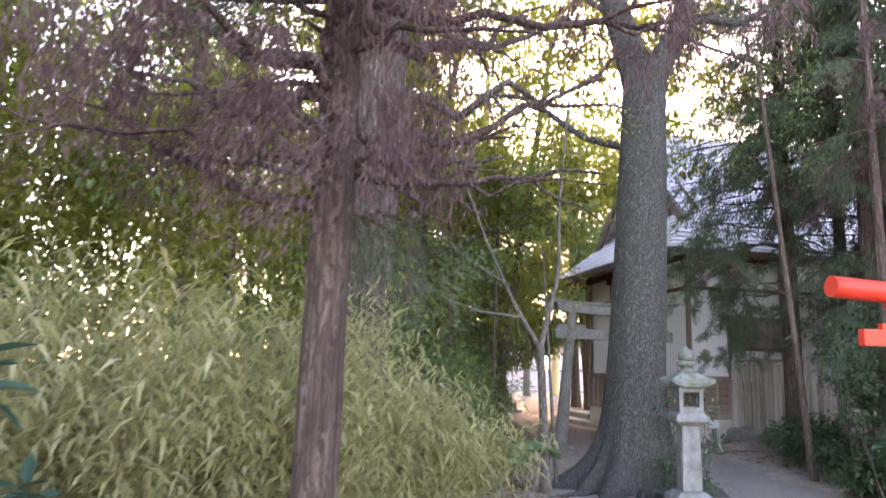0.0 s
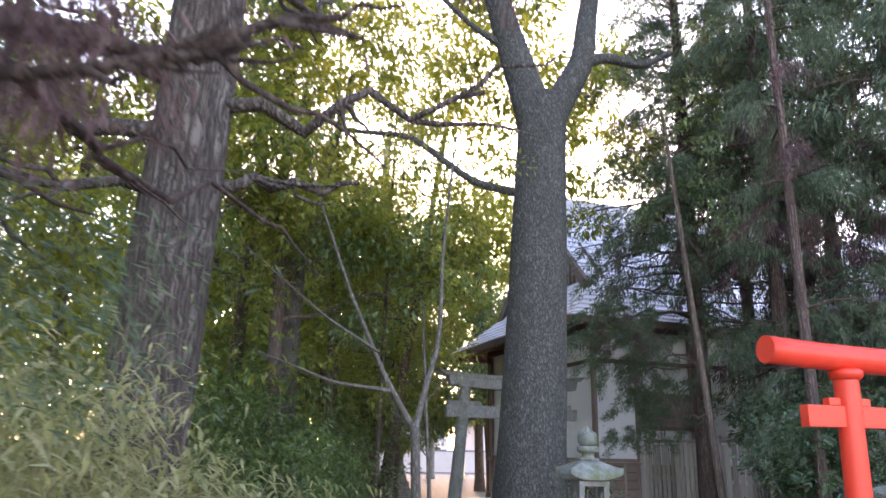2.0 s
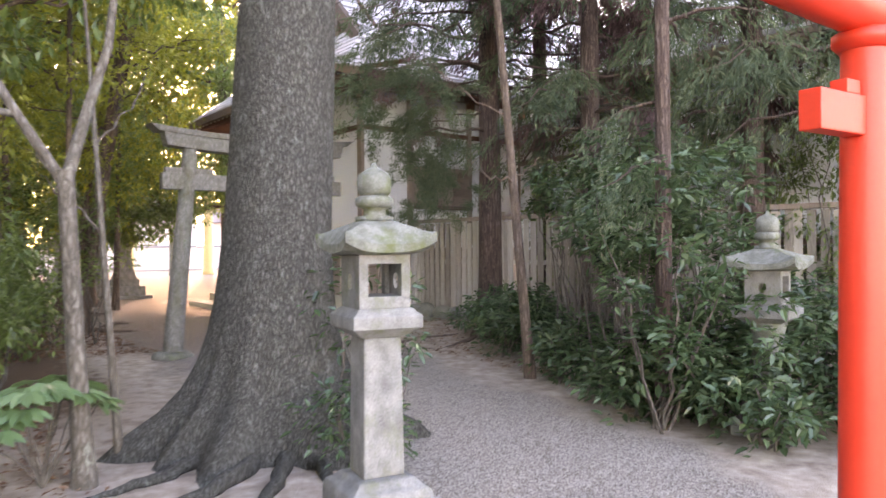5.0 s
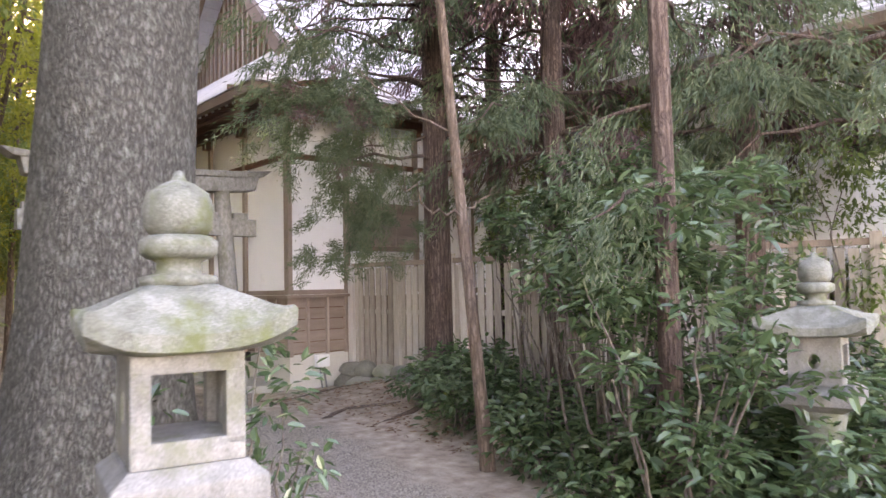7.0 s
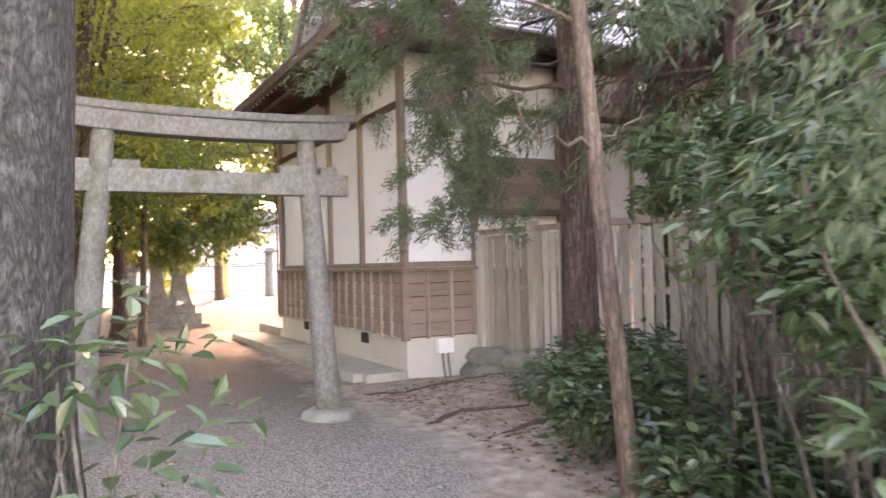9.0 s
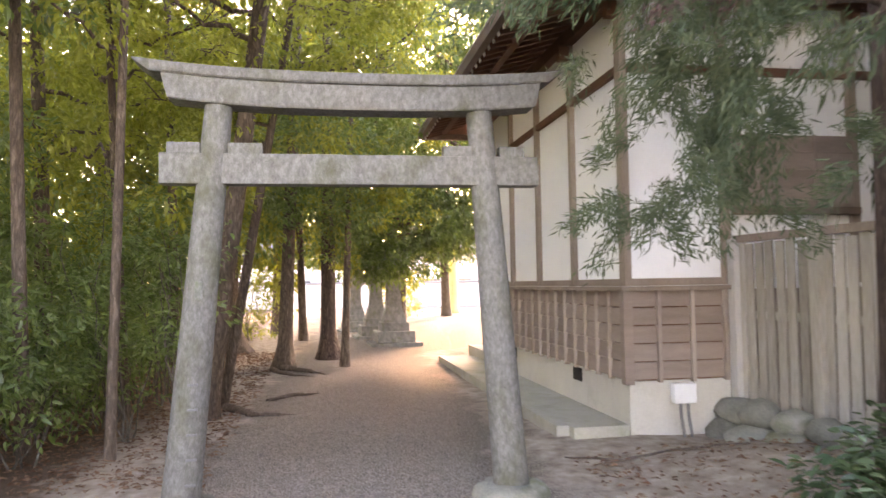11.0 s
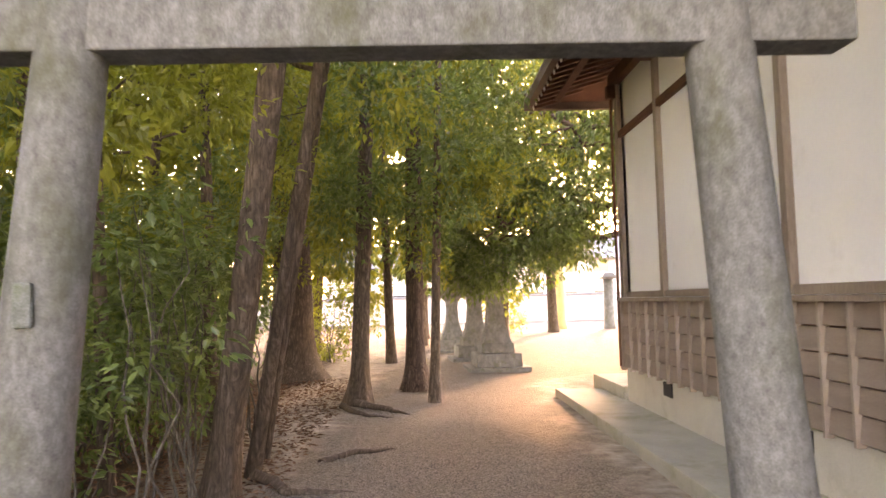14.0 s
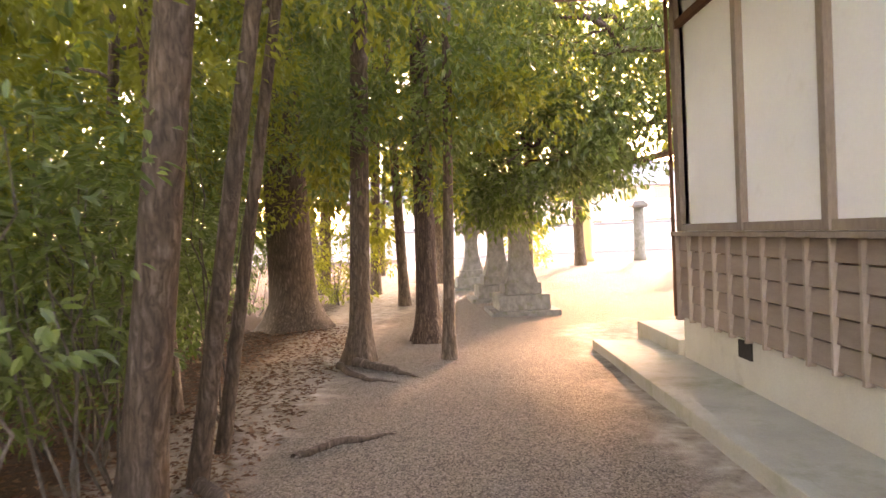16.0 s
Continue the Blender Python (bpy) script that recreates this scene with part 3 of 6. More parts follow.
# ---- stone lanterns ----
def stone_lantern(at, rz, label, stone, cap_stone, s=1.0, group="stone lanterns", spread_by=1.0, round_shaft=False):
    t = thing("stone_lantern", at, label, "stone lantern", group, rz=rz)
    k = lambda prof: [(a * s, b * s) for a, b in prof]
    part("step", square_stack(k([(0.365, -0.08), (0.362, 0.15), (0.35, 0.162)]), 0.012), stone, t)
    part("plinth", square_stack(k([(0.24, 0.162), (0.236, 0.30), (0.222, 0.335), (0.19, 0.352), (0.16, 0.385), (0.125, 0.392)]), 0.008), stone, t)
    if round_shaft:
        part("shaft", lathe(k([(0.145, 0.392), (0.125, 0.5), (0.118, 0.8), (0.13, 1.05), (0.155, 1.14)]), 28, 0, 0.006), cap_stone, t, "round mossy shaft", True)
    else:
        part("shaft", square_stack(k([(0.118, 0.392), (0.108, 1.14)]), 0.014), stone, t)
    w = spread_by
    part("shelf", square_stack(k([(0.112, 1.14), (0.125 * w, 1.145), (0.180 * w, 1.185), (0.198 * w, 1.192), (0.198 * w, 1.258), (0.158 * w, 1.292), (0.155, 1.297)]), 0.006), stone, t)
    # fire box: four corner posts, sill and head round a hollow
    a, p = 0.146 * s, 0.052 * s
    z0, z1 = 1.297 * s, 1.585 * s
    for sx in (-1, 1):
        for sy in (-1, 1):
            xa, ya = sorted((sx * a, sx * (a - p))), sorted((sy * a, sy * (a - p)))
            part("corner_post", box(xa[0], xa[1], ya[0], ya[1], z0 + 0.04 * s, z1 - 0.045 * s, 0.005), stone, t)
    part("sill", box(-a, a, -a, a, z0, z0 + 0.065 * s, 0.006), stone, t)
    part("head", box(-a, a, -a, a, z1 - 0.05 * s, z1, 0.006), stone, t)
    # side panels with a round hole, left and right
    for sx in (-1, 1):
        bm = bmesh.new()
        ring, outer = [], []
        for i in range(16):
            an = 2 * math.pi * i / 16 + math.pi / 16
            c, q = math.cos(an), math.sin(an)
            m = 1 / max(abs(c), abs(q))
            ring.append((c * 0.035 * s, q * 0.045 * s + 1.44 * s))
            outer.append((c * m * 0.105 * s, q * m * 0.10 * s + 1.44 * s))
        vv = [[bm.verts.new((sx * (a - 0.012 * s) + o, u, w)) for u, w in pr] for o in (-0.012 * s, 0.006 * s) for pr in (ring, outer)]
        for i in range(16):
            j = (i + 1) % 16
            bm.faces.new((vv[0][i], vv[0][j], vv[1][j], vv[1][i]))
            bm.faces.new((vv[2][i], vv[3][i], vv[3][j], vv[2][j]))
            bm.faces.new((vv[0][i], vv[2][i], vv[2][j], vv[0][j]))
        part("side_panel", bm, stone, t)
    # cap: a square roof with swept corners and a bowed slope
    bm = bmesh.new()
    N = 12
    rings = []
    prof = [(0.150, 1.582), (0.21, 1.586), (0.248, 1.592), (0.256, 1.596), (0.258, 1.640), (0.250, 1.650), (0.232, 1.662), (0.208, 1.686), (0.178, 1.716), (0.142, 1.742), (0.108, 1.760), (0.09, 1.768)]
    for r, z in prof:
        row = []
        out = min(1, max(0, (r - 0.10) / 0.15))
        for side in range(4):
            for q in range(N):
                u = -1 + 2 * q / N
                pt = ((u, -1), (1, u), (-u, 1), (-1, -u))[side]
                edge = min(abs(pt[0]), abs(pt[1]))
                lift = 0.058 * edge ** 3.2 * out ** 2.2
                pull = (1 - 0.075 * (1 - edge ** 2.2) * out) * (1 - 0.06 * edge ** 4 * (1 - out))
                g = r * (1 + (w - 1) * out)
                row.append(bm.verts.new((pt[0] * g * s * pull, pt[1] * g * s * pull, (z + lift) * s)))
        rings.append(row)
    m4 = 4 * N
    for r0, r1 in zip(rings, rings[1:]):
        for i in range(m4):
            bm.faces.new((r0[i], r0[(i + 1) % m4], r1[(i + 1) % m4], r1[i]))
    bm.faces.new(rings[-1]), bm.faces.new(rings[0][::-1])
    for v in bm.verts:
        v.co += Vector((1, 1, 0.7)) * 0.006 * s * noise.noise(v.co * 9)
    ob = part("cap", bm, cap_stone, t, "square stone cap with upswept mossy corners", True)
    ob.data.set_sharp_from_angle(angle=radians(32))
    part("neck", lathe(k([(0.105, 1.766), (0.105, 1.79), (0.062, 1.80), (0.06, 1.83), (0.085, 1.845)]), 26, 0, 0.005), cap_stone, t, "", True)
    part("ring", lathe(k([(0.085, 1.84), (0.105, 1.855), (0.106, 1.89), (0.085, 1.905)]), 28, 0, 0.005), cap_stone, t, "", True)
    part("finial", lathe(k([(0.075, 1.905), (0.092, 1.93), (0.096, 1.985), (0.082, 2.025), (0.045, 2.05), (0.02, 2.062), (0.010, 2.085), (0.003, 2.09)]), 28, 0, 0.005), cap_stone, t, "lotus-bud stone finial with moss", True)
    return t


stone_lantern((5.17, 8.55, -0.12), -11, "tall grey stone lantern with mossy cap beside the big tree", M["lantern_stone"], M["mossy_stone"])
stone_lantern((8.98, 8.36, -0.30), 12, "grey stone lantern half buried in glossy shrubs", M["lantern_stone"], M["mossy_stone"], 1.0, spread_by=1.15, round_shaft=True)

# ---- shrine hall ----
WX, S0, N0 = 10.21, 16.98, 23.22   # west wall, its south and north end
EX = 19.0                          # far end of the south wall


def shrine_hall():
    h = thing("shrine_hall", (WX, S0, 0), "white plastered shrine hall with brown board skirting and grey roof", "shrine building")
    P = lambda name, bm, m, label="", smooth=False: part(name, bm, m, h, label, smooth)
    def B(x0, x1, y0, y1, z0, z1, bv=0.0):
        return box(x0 - WX, x1 - WX, y0 - S0, y1 - S0, z0, z1, bv)
    # foundation, plaster and boarded skirting: west, south
    P("foundation", B(WX + 0.03, WX + 0.25, S0 + 0.03, N0 - 0.03, -0.1, 0.575), M["concrete"])
    P("foundation", B(WX + 0.25, 11.36, S0 + 0.03, S0 + 0.25, -0.1, 0.575), M["concrete"])
    P("plaster_wall", B(WX + 0.06, WX + 0.26, S0 + 0.06, N0 - 0.06, 1.5, 4.75), M["plaster"])
    P("plaster_wall", B(WX + 0.26, EX, S0 + 0.06, S0 + 0.26, 1.5, 4.75), M["plaster"])
    P("plaster_wall", B(WX + 0.06, EX, N0 - 0.26, N0 - 0.06, 0.0, 4.75), M["plaster"])
    P("plaster_wall", B(EX, EX + 0.2, S0 + 0.06, N0 - 0.06, 0.0, 4.75), M["plaster"])
    P("back_wall", B(11.36, EX, S0 + 0.30, S0 + 0.42, -0.1, 1.5), M["board"])
    # backing coloured dark so the slots between the boards look shaded
    P("wall_backing", B(WX + 0.05, WX + 0.25, S0 + 0.05, N0 - 0.05, 0.575, 1.5), M["eave_wood"])
    P("wall_backing", B(WX + 0.25, 11.36, S0 + 0.05, S0 + 0.25, 0.575, 1.5), M["eave_wood"])
    rows = np.linspace(0.575, 1.50, 6)
    for a, b in zip(rows, rows[1:]):
        for west in (True, False):
            bm = bmesh.new()
            if west:
                pr = [(WX + 0.049, a + 0.022), (WX - 0.010, a + 0.022), (WX + 0.012, b + 0.006), (WX + 0.049, b + 0.006)]
                ends = (S0 + 0.02, N0 - 0.02)
                vs = [[bm.verts.new((x - WX, y - S0, z)) for x, z in pr] for y in ends]
            else:
                pr = [(S0 + 0.049, a + 0.022), (S0 - 0.010, a + 0.022), (S0 + 0.012, b + 0.006), (S0 + 0.049, b + 0.006)]
                vs = [[bm.verts.new((x - WX, y - S0, z)) for y, z in pr] for x in (WX + 0.02, 11.34)]
            for i in range(4):
                bm.faces.new((vs[0][i], vs[0][(i + 1) % 4], vs[1][(i + 1) % 4], vs[1][i]))
            bm.faces.new(vs[0]), bm.faces.new(vs[1][::-1])
            bmesh.ops.recalc_face_normals(bm, faces=bm.faces)
            P("board", bm, M["board"])
    n = 17
    for k in range(1, n):
        y = S0 + 0.06 + (N0 - S0 - 0.12) * k / n
        P("batten", B(WX - 0.034, WX + 0.045, y - 0.017, y + 0.017, 0.562, 1.50, 0.003), M["batten"])
    for x in (10.56, 10.93, 11.30):
        P("batten", B(x - 0.02, x + 0.02, S0 - 0.034, S0 + 0.045, 0.562, 1.50, 0.003), M["batten"])
    for x, y in ((WX - 0.042, S0 - 0.042), (WX - 0.042, N0 - 0.06)):
        P("corner_board", B(x, x + 0.10, y, y + 0.10, 0.55, 1.50, 0.004), M["board"])
    # ledge above the boards
    P("ledge", B(WX - 0.065, WX + 0.06, S0 - 0.065, N0 + 0.05, 1.50, 1.545, 0.005), M["timber"])
    P("ledge", B(WX + 0.063, 11.42, S0 - 0.065, S0 + 0.06, 1.50, 1.545, 0.005), M["timber"])
    P("sill_beam", B(WX + 0.015, WX + 0.062, S0 + 0.06, N0 - 0.06, 1.548, 1.625, 0.004), M["timber"])
    P("sill_beam", B(WX + 0.062, 11.42, S0 + 0.015, S0 + 0.062, 1.548, 1.625, 0.004), M["timber"])
    # posts and rails of the half-timbered wall
    for y in (S0 + 0.06, 18.56, 20.02, 21.48, N0 - 0.06):
        w = 0.075 if y in (S0 + 0.06, N0 - 0.06) else 0.05
        P("post", B(WX - 0.004, WX + 0.07, y - w, y + w, 1.548, 4.70, 0.006), M["timber"])
    for x in (11.36, 12.9, 14.4, 15.9, 17.4):
        P("post", B(x - 0.05, x + 0.05, S0 - 0.002, S0 + 0.07, 1.548, 4.70, 0.006), M["timber"])
    P("tie_rail", B(WX + 0.004, WX + 0.066, S0 + 0.1, N0 - 0.1, 3.78, 3.87, 0.005), M["eave_wood"])
    P("tie_rail", B(WX + 0.1, EX, S0 + 0.004, S0 + 0.066, 3.78, 3.87, 0.005), M["eave_wood"])
    P("wall_plate", B(WX - 0.06, WX + 0.12, S0 - 0.06, N0 + 0.06, 4.55, 4.72, 0.006), M["eave_wood"])
    P("wall_plate", B(WX + 0.12, EX, S0 - 0.06, S0 + 0.12, 4.55, 4.72, 0.006), M["eave_wood"])
    # bracket blocks under the plate
    for y in (S0 + 0.06, 18.56, 20.02, 21.48, N0 - 0.06):
        P("bracket", B(WX - 0.12, WX + 0.02, y - 0.06, y + 0.06, 4.36, 4.54, 0.012), M["eave_wood"])
    for x in (11.36, 12.9, 14.4):
        P("bracket", B(x - 0.06, x + 0.06, S0 - 0.12, S0 + 0.02, 4.36, 4.54, 0.012), M["eave_wood"])
    # boarded transom and lit gap beside the gate
    P("transom", B(11.42, 12.88, S0 + 0.0, S0 + 0.05, 2.36, 3.14, 0.004), M["board"])
    for k in range(4):
        z = 2.36 + 0.78 * k / 4
        P("transom_board", B(11.44, 12.86, S0 - 0.026, S0 - 0.002, z + 0.012, z + 0.188, 0.003), M["board"])
    P("gap_beam", B(11.42, 12.88, S0 - 0.10, S0 - 0.0, 2.28, 2.355, 0.006), M["fascia"])
    for x in (11.9, 12.4):
        P("batten", B(x - 0.015, x + 0.015, S0 - 0.045, S0 - 0.027, 2.36, 3.14, 0.002), M["board"])
    # floor vents in the foundation: black blocks, the openings' shade put in as colour
    for y in (18.52, 21.5):
        P("vent", B(WX + 0.012, WX + 0.04, y - 0.14, y + 0.14, 0.40, 0.56, 0.004), M["black"], "foundation vent opening, its inner shade put in as black colour")
    # skirt roof and main slopes: hip roof with a gable to the west
    ex0, ey0, ey1, ez = 9.08, 15.93, 24.27, 4.56
    ry, rz, gx = 20.1, 8.6, 10.9
    def sag(t):                      # concave slope, 0 at the eave to 1 at the ridge
        return t ** 1.18
    T = 22
    def slope(name, south):
        """One roof slope in stepped courses, from eave to ridge."""
        vs, fs = [], []
        e = ey0 if south else ey1
        up = []
        for k in range(T + 1):
            t = k / T
            yy, zz = e + (ry - e) * t, ez + 0.10 + (rz - ez) * sag(t)
            hip = ex0 + (ry - ey0) * t if t < 0.40 else gx - 0.45
            up.append((yy, zz, hip))
        lip = 0.035
        for k, (yy, zz, xx) in enumerate(up):
            for dz in (-lip, 0.0):
                vs += [(xx, yy, zz + dz), (EX + 1.0, yy, zz + dz)]
        for k in range(2 * len(up) - 1):
            o = 2 * k
            fs.append((o, o + 1, o + 3, o + 2))
        v = np.array(vs) - np.array([WX, S0, 0])
        return attach(name, mesh_from(name, v, np.array(fs), False), M["roof"], h)
    slope("roof_slope", True)
    slope("roof_slope", False)
    # west skirt below the gable
    vs, fs = [], []
    K = int(T * 0.42)
    for k in range(K + 1):
        ta = k / T
        xa, za, da = ex0 + (ry - ey0) * ta, ez + 0.10 + (rz - ez) * sag(ta), (ry - ey0) * ta
        for dz in (-0.035, 0.0):
            vs += [(xa, ey0 + da, za + dz), (xa, ey1 - da, za + dz)]
    for k in range(2 * K + 1):
        fs.append((2 * k, 2 * k + 1, 2 * k + 3, 2 * k + 2))
    attach("roof_slope", mesh_from("roof_slope", np.array(vs) - np.array([WX, S0, 0]), np.array(fs), False), M["roof"], h)
    # gable wall with upright lattice, and its barge boards
    gz0 = ez + 0.10 + (rz - ez) * sag(0.38)
    bm = bmesh.new()
    g = [(gx - WX, ry - (ry - ey0) * 0.62 - S0, gz0), (gx - WX, ry + (ry - ey0) * 0.62 - S0, gz0), (gx - WX, ry - S0, rz - 0.05)]
    fr = [bm.verts.new(p) for p in g]
    bk = [bm.verts.new((p[0] + 0.1, p[1], p[2])) for p in g]
    bm.faces.new(fr), bm.faces.new(bk[::-1])
    for i in range(3):
        bm.faces.new((fr[i], bk[i], bk[(i + 1) % 3], fr[(i + 1) % 3]))
    bmesh.ops.recalc_face_normals(bm, faces=bm.faces)
    P("gable_wall", bm, M["eave_wood"])
    for k in range(-10, 11):
        y = ry + k * 0.22
        top = gz0 + (rz - 0.25 - gz0) * (1 - abs(k) * 0.22 / ((ry - ey0) * 0.62))
        if top - gz0 > 0.15:
            P("lattice_bar", B(gx - 0.05, gx - 0.004, y - 0.035, y + 0.035, gz0, top), M["timber"])
    for south in (-1, 1):
        pts, w = [], []
        for k in range(int(T * 0.36), T + 1):
            t = k / T
            pts.append((gx - 0.50 - WX, ry + south * (ry - ey0) * (1 - t) - S0, ez + 0.04 + (rz - ez) * sag(t)))
        pts = np.array(pts)
        vs, fs = [], []
        for p in pts:
            vs += [(p[0] - 0.05, p[1], p[2] - 0.30), (p[0] + 0.05, p[1], p[2] - 0.30), (p[0] + 0.05, p[1], p[2] + 0.03), (p[0] - 0.05, p[1], p[2] + 0.03)]
        for k in range(len(pts) - 1):
            for i in range(4):
                fs.append((4 * k + i, 4 * k + (i + 1) % 4, 4 * k + 4 + (i + 1) % 4, 4 * k + 4 + i))
        attach("barge_board", mesh_from("barge_board", np.array(vs), np.array(fs), False), M["fascia"], h)
    P("ridge", B(gx - 0.55, EX + 1.0, ry - 0.18, ry + 0.18, rz - 0.05, rz + 0.30, 0.03), M["roof"])
    # eaves: thick edge, soffit boards and rafters
    P("eave_edge", B(ex0, ex0 + 0.10, ey0, ey1, ez - 0.07, ez + 0.10, 0.008), M["fascia"])
    P("eave_edge", B(ex0 + 0.10, EX + 1, ey0, ey0 + 0.10, ez - 0.07, ez + 0.10, 0.008), M["fascia"])
    P("eave_edge", B(ex0 + 0.10, EX + 1, ey1 - 0.10, ey1, ez - 0.07, ez + 0.10, 0.008), M["fascia"])
    zi = 4.98
    def soffit(pts):
        bm = bmesh.new()
        lo = [bm.verts.new((x - WX, y - S0, z)) for x, y, z in pts]
        hi = [bm.verts.new((x - WX, y - S0, z + 0.03)) for x, y, z in pts]
        bm.faces.new(lo), bm.faces.new(hi[::-1])
        for i in range(4):
            bm.faces.new((lo[i], hi[i], hi[(i + 1) % 4], lo[(i + 1) % 4]))
        bmesh.ops.recalc_face_normals(bm, faces=bm.faces)
        P("soffit", bm, M["eave_wood"])
    soffit([(ex0 + 0.02, ey0 + 0.02, ez + 0.02), (ex0 + 0.02, ey1 - 0.02, ez + 0.02), (WX + 0.3, N0 - 0.3, zi), (WX + 0.3, S0 + 0.3, zi)])
    soffit([(ex0 + 0.02, ey0 + 0.02, ez + 0.02), (EX + 1, ey0 + 0.02, ez + 0.02), (EX + 1, S0 + 0.3, zi), (WX + 0.3, S0 + 0.3, zi)])
    soffit([(ex0 + 0.02, ey1 - 0.02, ez + 0.02), (EX + 1, ey1 - 0.02, ez + 0.02), (EX + 1, N0 - 0.3, zi), (WX + 0.3, N0 - 0.3, zi)])
    run = WX + 0.3 - ex0
    base = box(0, run, -0.035, 0.035, -0.085, 0.0, 0.004)
    rise = math.atan2(zi - ez - 0.02, run)
    me = bpy.data.meshes.new("rafter")
    base.to_mesh(me), base.free()
    me.materials.append(M["eave_wood"])
    tipm = box(-0.012, -0.001, -0.036, 0.036, -0.086, 0.001)
    tip = bpy.data.meshes.new("rafter_tip")
    tipm.to_mesh(tip), tipm.free()
    tip.materials.append(M["rafter_tip"])
    def rafter(x, y, rz_):
        ob = new("rafter", me)
        ob.parent = h
        ob.matrix_local = Matrix.Translation((x - WX, y - S0, ez + 0.012)) @ pose(0, 0, 0, 0, 0, rz_) @ pose(0, 0, 0, 0, -math.degrees(rise), 0)
        t2 = new("painted_tip", tip)
        t2.parent = ob
    for k in range(33):
        rafter(ex0 + 0.12, ey0 + 0.12 + k * (ey1 - ey0 - 0.24) / 32, 0)
    for k in range(30):
        rafter(ex0 + 0.35 + k * 0.26, ey0 + 0.12, 90)
    P("purlin", B(ex0 + 0.42, ex0 + 0.52, ey0 + 0.3, ey1 - 0.3, 4.56, 4.655, 0.005), M["eave_wood"])
    P("purlin", B(ex0 + 0.5, EX, ey0 + 0.42, ey0 + 0.52, 4.56, 4.655, 0.005), M["eave_wood"])
    # drain pipe at the far corner
    v, f = tube([(WX - 0.05 - WX, N0 - 0.02 - S0, 0.6), (WX - 0.05 - WX, N0 - 0.02 - S0, 4.5)], [0.022, 0.022], 12)
    attach("downpipe", mesh_from("downpipe", v, f), M["eave_wood"], h)


shrine_hall()


def platform():
    p = tagged(thing("platform", (0, 0, 0), "", ""), "low concrete platform along the hall's west wall", "platform", "", "structure")
    part("slab", box(9.62, WX + 0.03, 17.12, 24.60, -0.1, 0.135, 0.008), M["slab"], p)
    part("kerb", box(9.48, 9.617, 17.10, 24.62, -0.1, 0.150, 0.012), M["slab"], p, "rounded concrete kerb with moss")
    part("kerb", box(9.62, WX, 16.96, 17.095, -0.1, 0.150, 0.012), M["slab"], p, "rounded concrete kerb with moss")
    part("step", box(10.20, 12.6, 23.30, 25.08, -0.1, 0.31, 0.015), M["slab"], p)


platform()


def utility_box():
    t = thing("utility_box", (10.76, 16.93, 0.36), "white enamel electric box on the foundation wall", "box")
    part("case", box(-0.12, 0.12, -0.10, 0.0, 0.0, 0.20, 0.012), M["white_box"], t)
    for x in (-0.03, 0.05):
        v, f = tube([(x, -0.04, 0.0), (x, -0.05, -0.14), (x + 0.03, -0.07, -0.40)], [0.016] * 3, 10)
        attach("conduit", mesh_from("conduit", v, f), M["pipe"], t)


utility_box()


def board_fence():
    t = thing("board_fence", (0, 0, 0), "grey weathered upright-board fence on a low stone footing", "fence")
    line = [Vector((11.42, 16.92)), Vector((11.60, 14.6)), Vector((11.95, 13.0)), Vector((12.6, 10.6)), Vector((13.3, 8.0)), Vector((14.0, 5.0))]
    bd = box(-0.055, 0.055, -0.011, 0.011, 0.24, 1.96, 0.003)
    me = bpy.data.meshes.new("board")
    bd.to_mesh(me), bd.free()
    me.materials.append(M["fence"])
    for s, (a, b) in enumerate(zip(line, line[1:])):
        d = b - a
        ang = math.degrees(math.atan2(d.y, d.x))
        n = int(d.length / 0.145)
        for k in range(n):
            p = a + d * ((k + 0.5) / n)
            ob = new("board", me)
            ob.parent = t
            ob.matrix_local = pose(p.x, p.y, random.uniform(-0.02, 0.02), 0, random.uniform(-0.8, 0.8), ang)
        for z in (0.42, 1.20, 1.98):
            bm = box(0, d.length, 0.014 if z < 1.5 else -0.04, 0.07 if z < 1.5 else 0.05, z, z + 0.075, 0.006)
            bm.transform(pose(a.x, a.y, 0, 0, 0, ang))
            part("rail", bm, M["timber"] if z > 1.5 else M["fence"], t)
        m = max(1, round(d.length / 1.5))
        for k in range(m):
            p = a + d * (k / m)
            first = s == 0 and k == 0
            bm = box(-0.06, 0.06, -0.075, 0.045, 0.1, 2.12 if not first else 2.02, 0.008)
            bm.transform(pose(p.x, p.y, 0, 0, 0, ang))
            part("post", bm, M["pale_post"] if first else M["fence"], t, "bare pale end post" if first else "")


board_fence()


def stone_footing():
    t = thing("stone_footing", (0, 0, 0), "low dry footing of rounded mossy stones under the fence", "stone footing")
    r2 = random.Random(5)
    y = 16.75
    while y > 12.2:
        for row in range(2):
            bm = bmesh.new()
            bmesh.ops.create_icosphere(bm, subdivisions=2, radius=1)
            sx, sy, sz = r2.uniform(0.16, 0.24), r2.uniform(0.19, 0.28), r2.uniform(0.12, 0.17)
            o = r2.uniform(0, 50)
            for v in bm.verts:
                v.co = Vector((v.co.x * sx, v.co.y * sy, v.co.z * sz)) * (1 + 0.22 * noise.noise(v.co * 1.6 + Vector((o, 0, 0))))
            x = 11.18 + 0.06 * (16.8 - y) + (0.12 if row else 0)
            bm.transform(pose(x + r2.uniform(-0.03, 0.03), y + r2.uniform(-0.05, 0.05), 0.08 + row * 0.20, r2.uniform(-15, 15), r2.uniform(-15, 15), r2.uniform(0, 90)))
            part("stone", bm, M["rubble"], t, "", True)
        y -= r2.uniform(0.34, 0.46)


stone_footing()


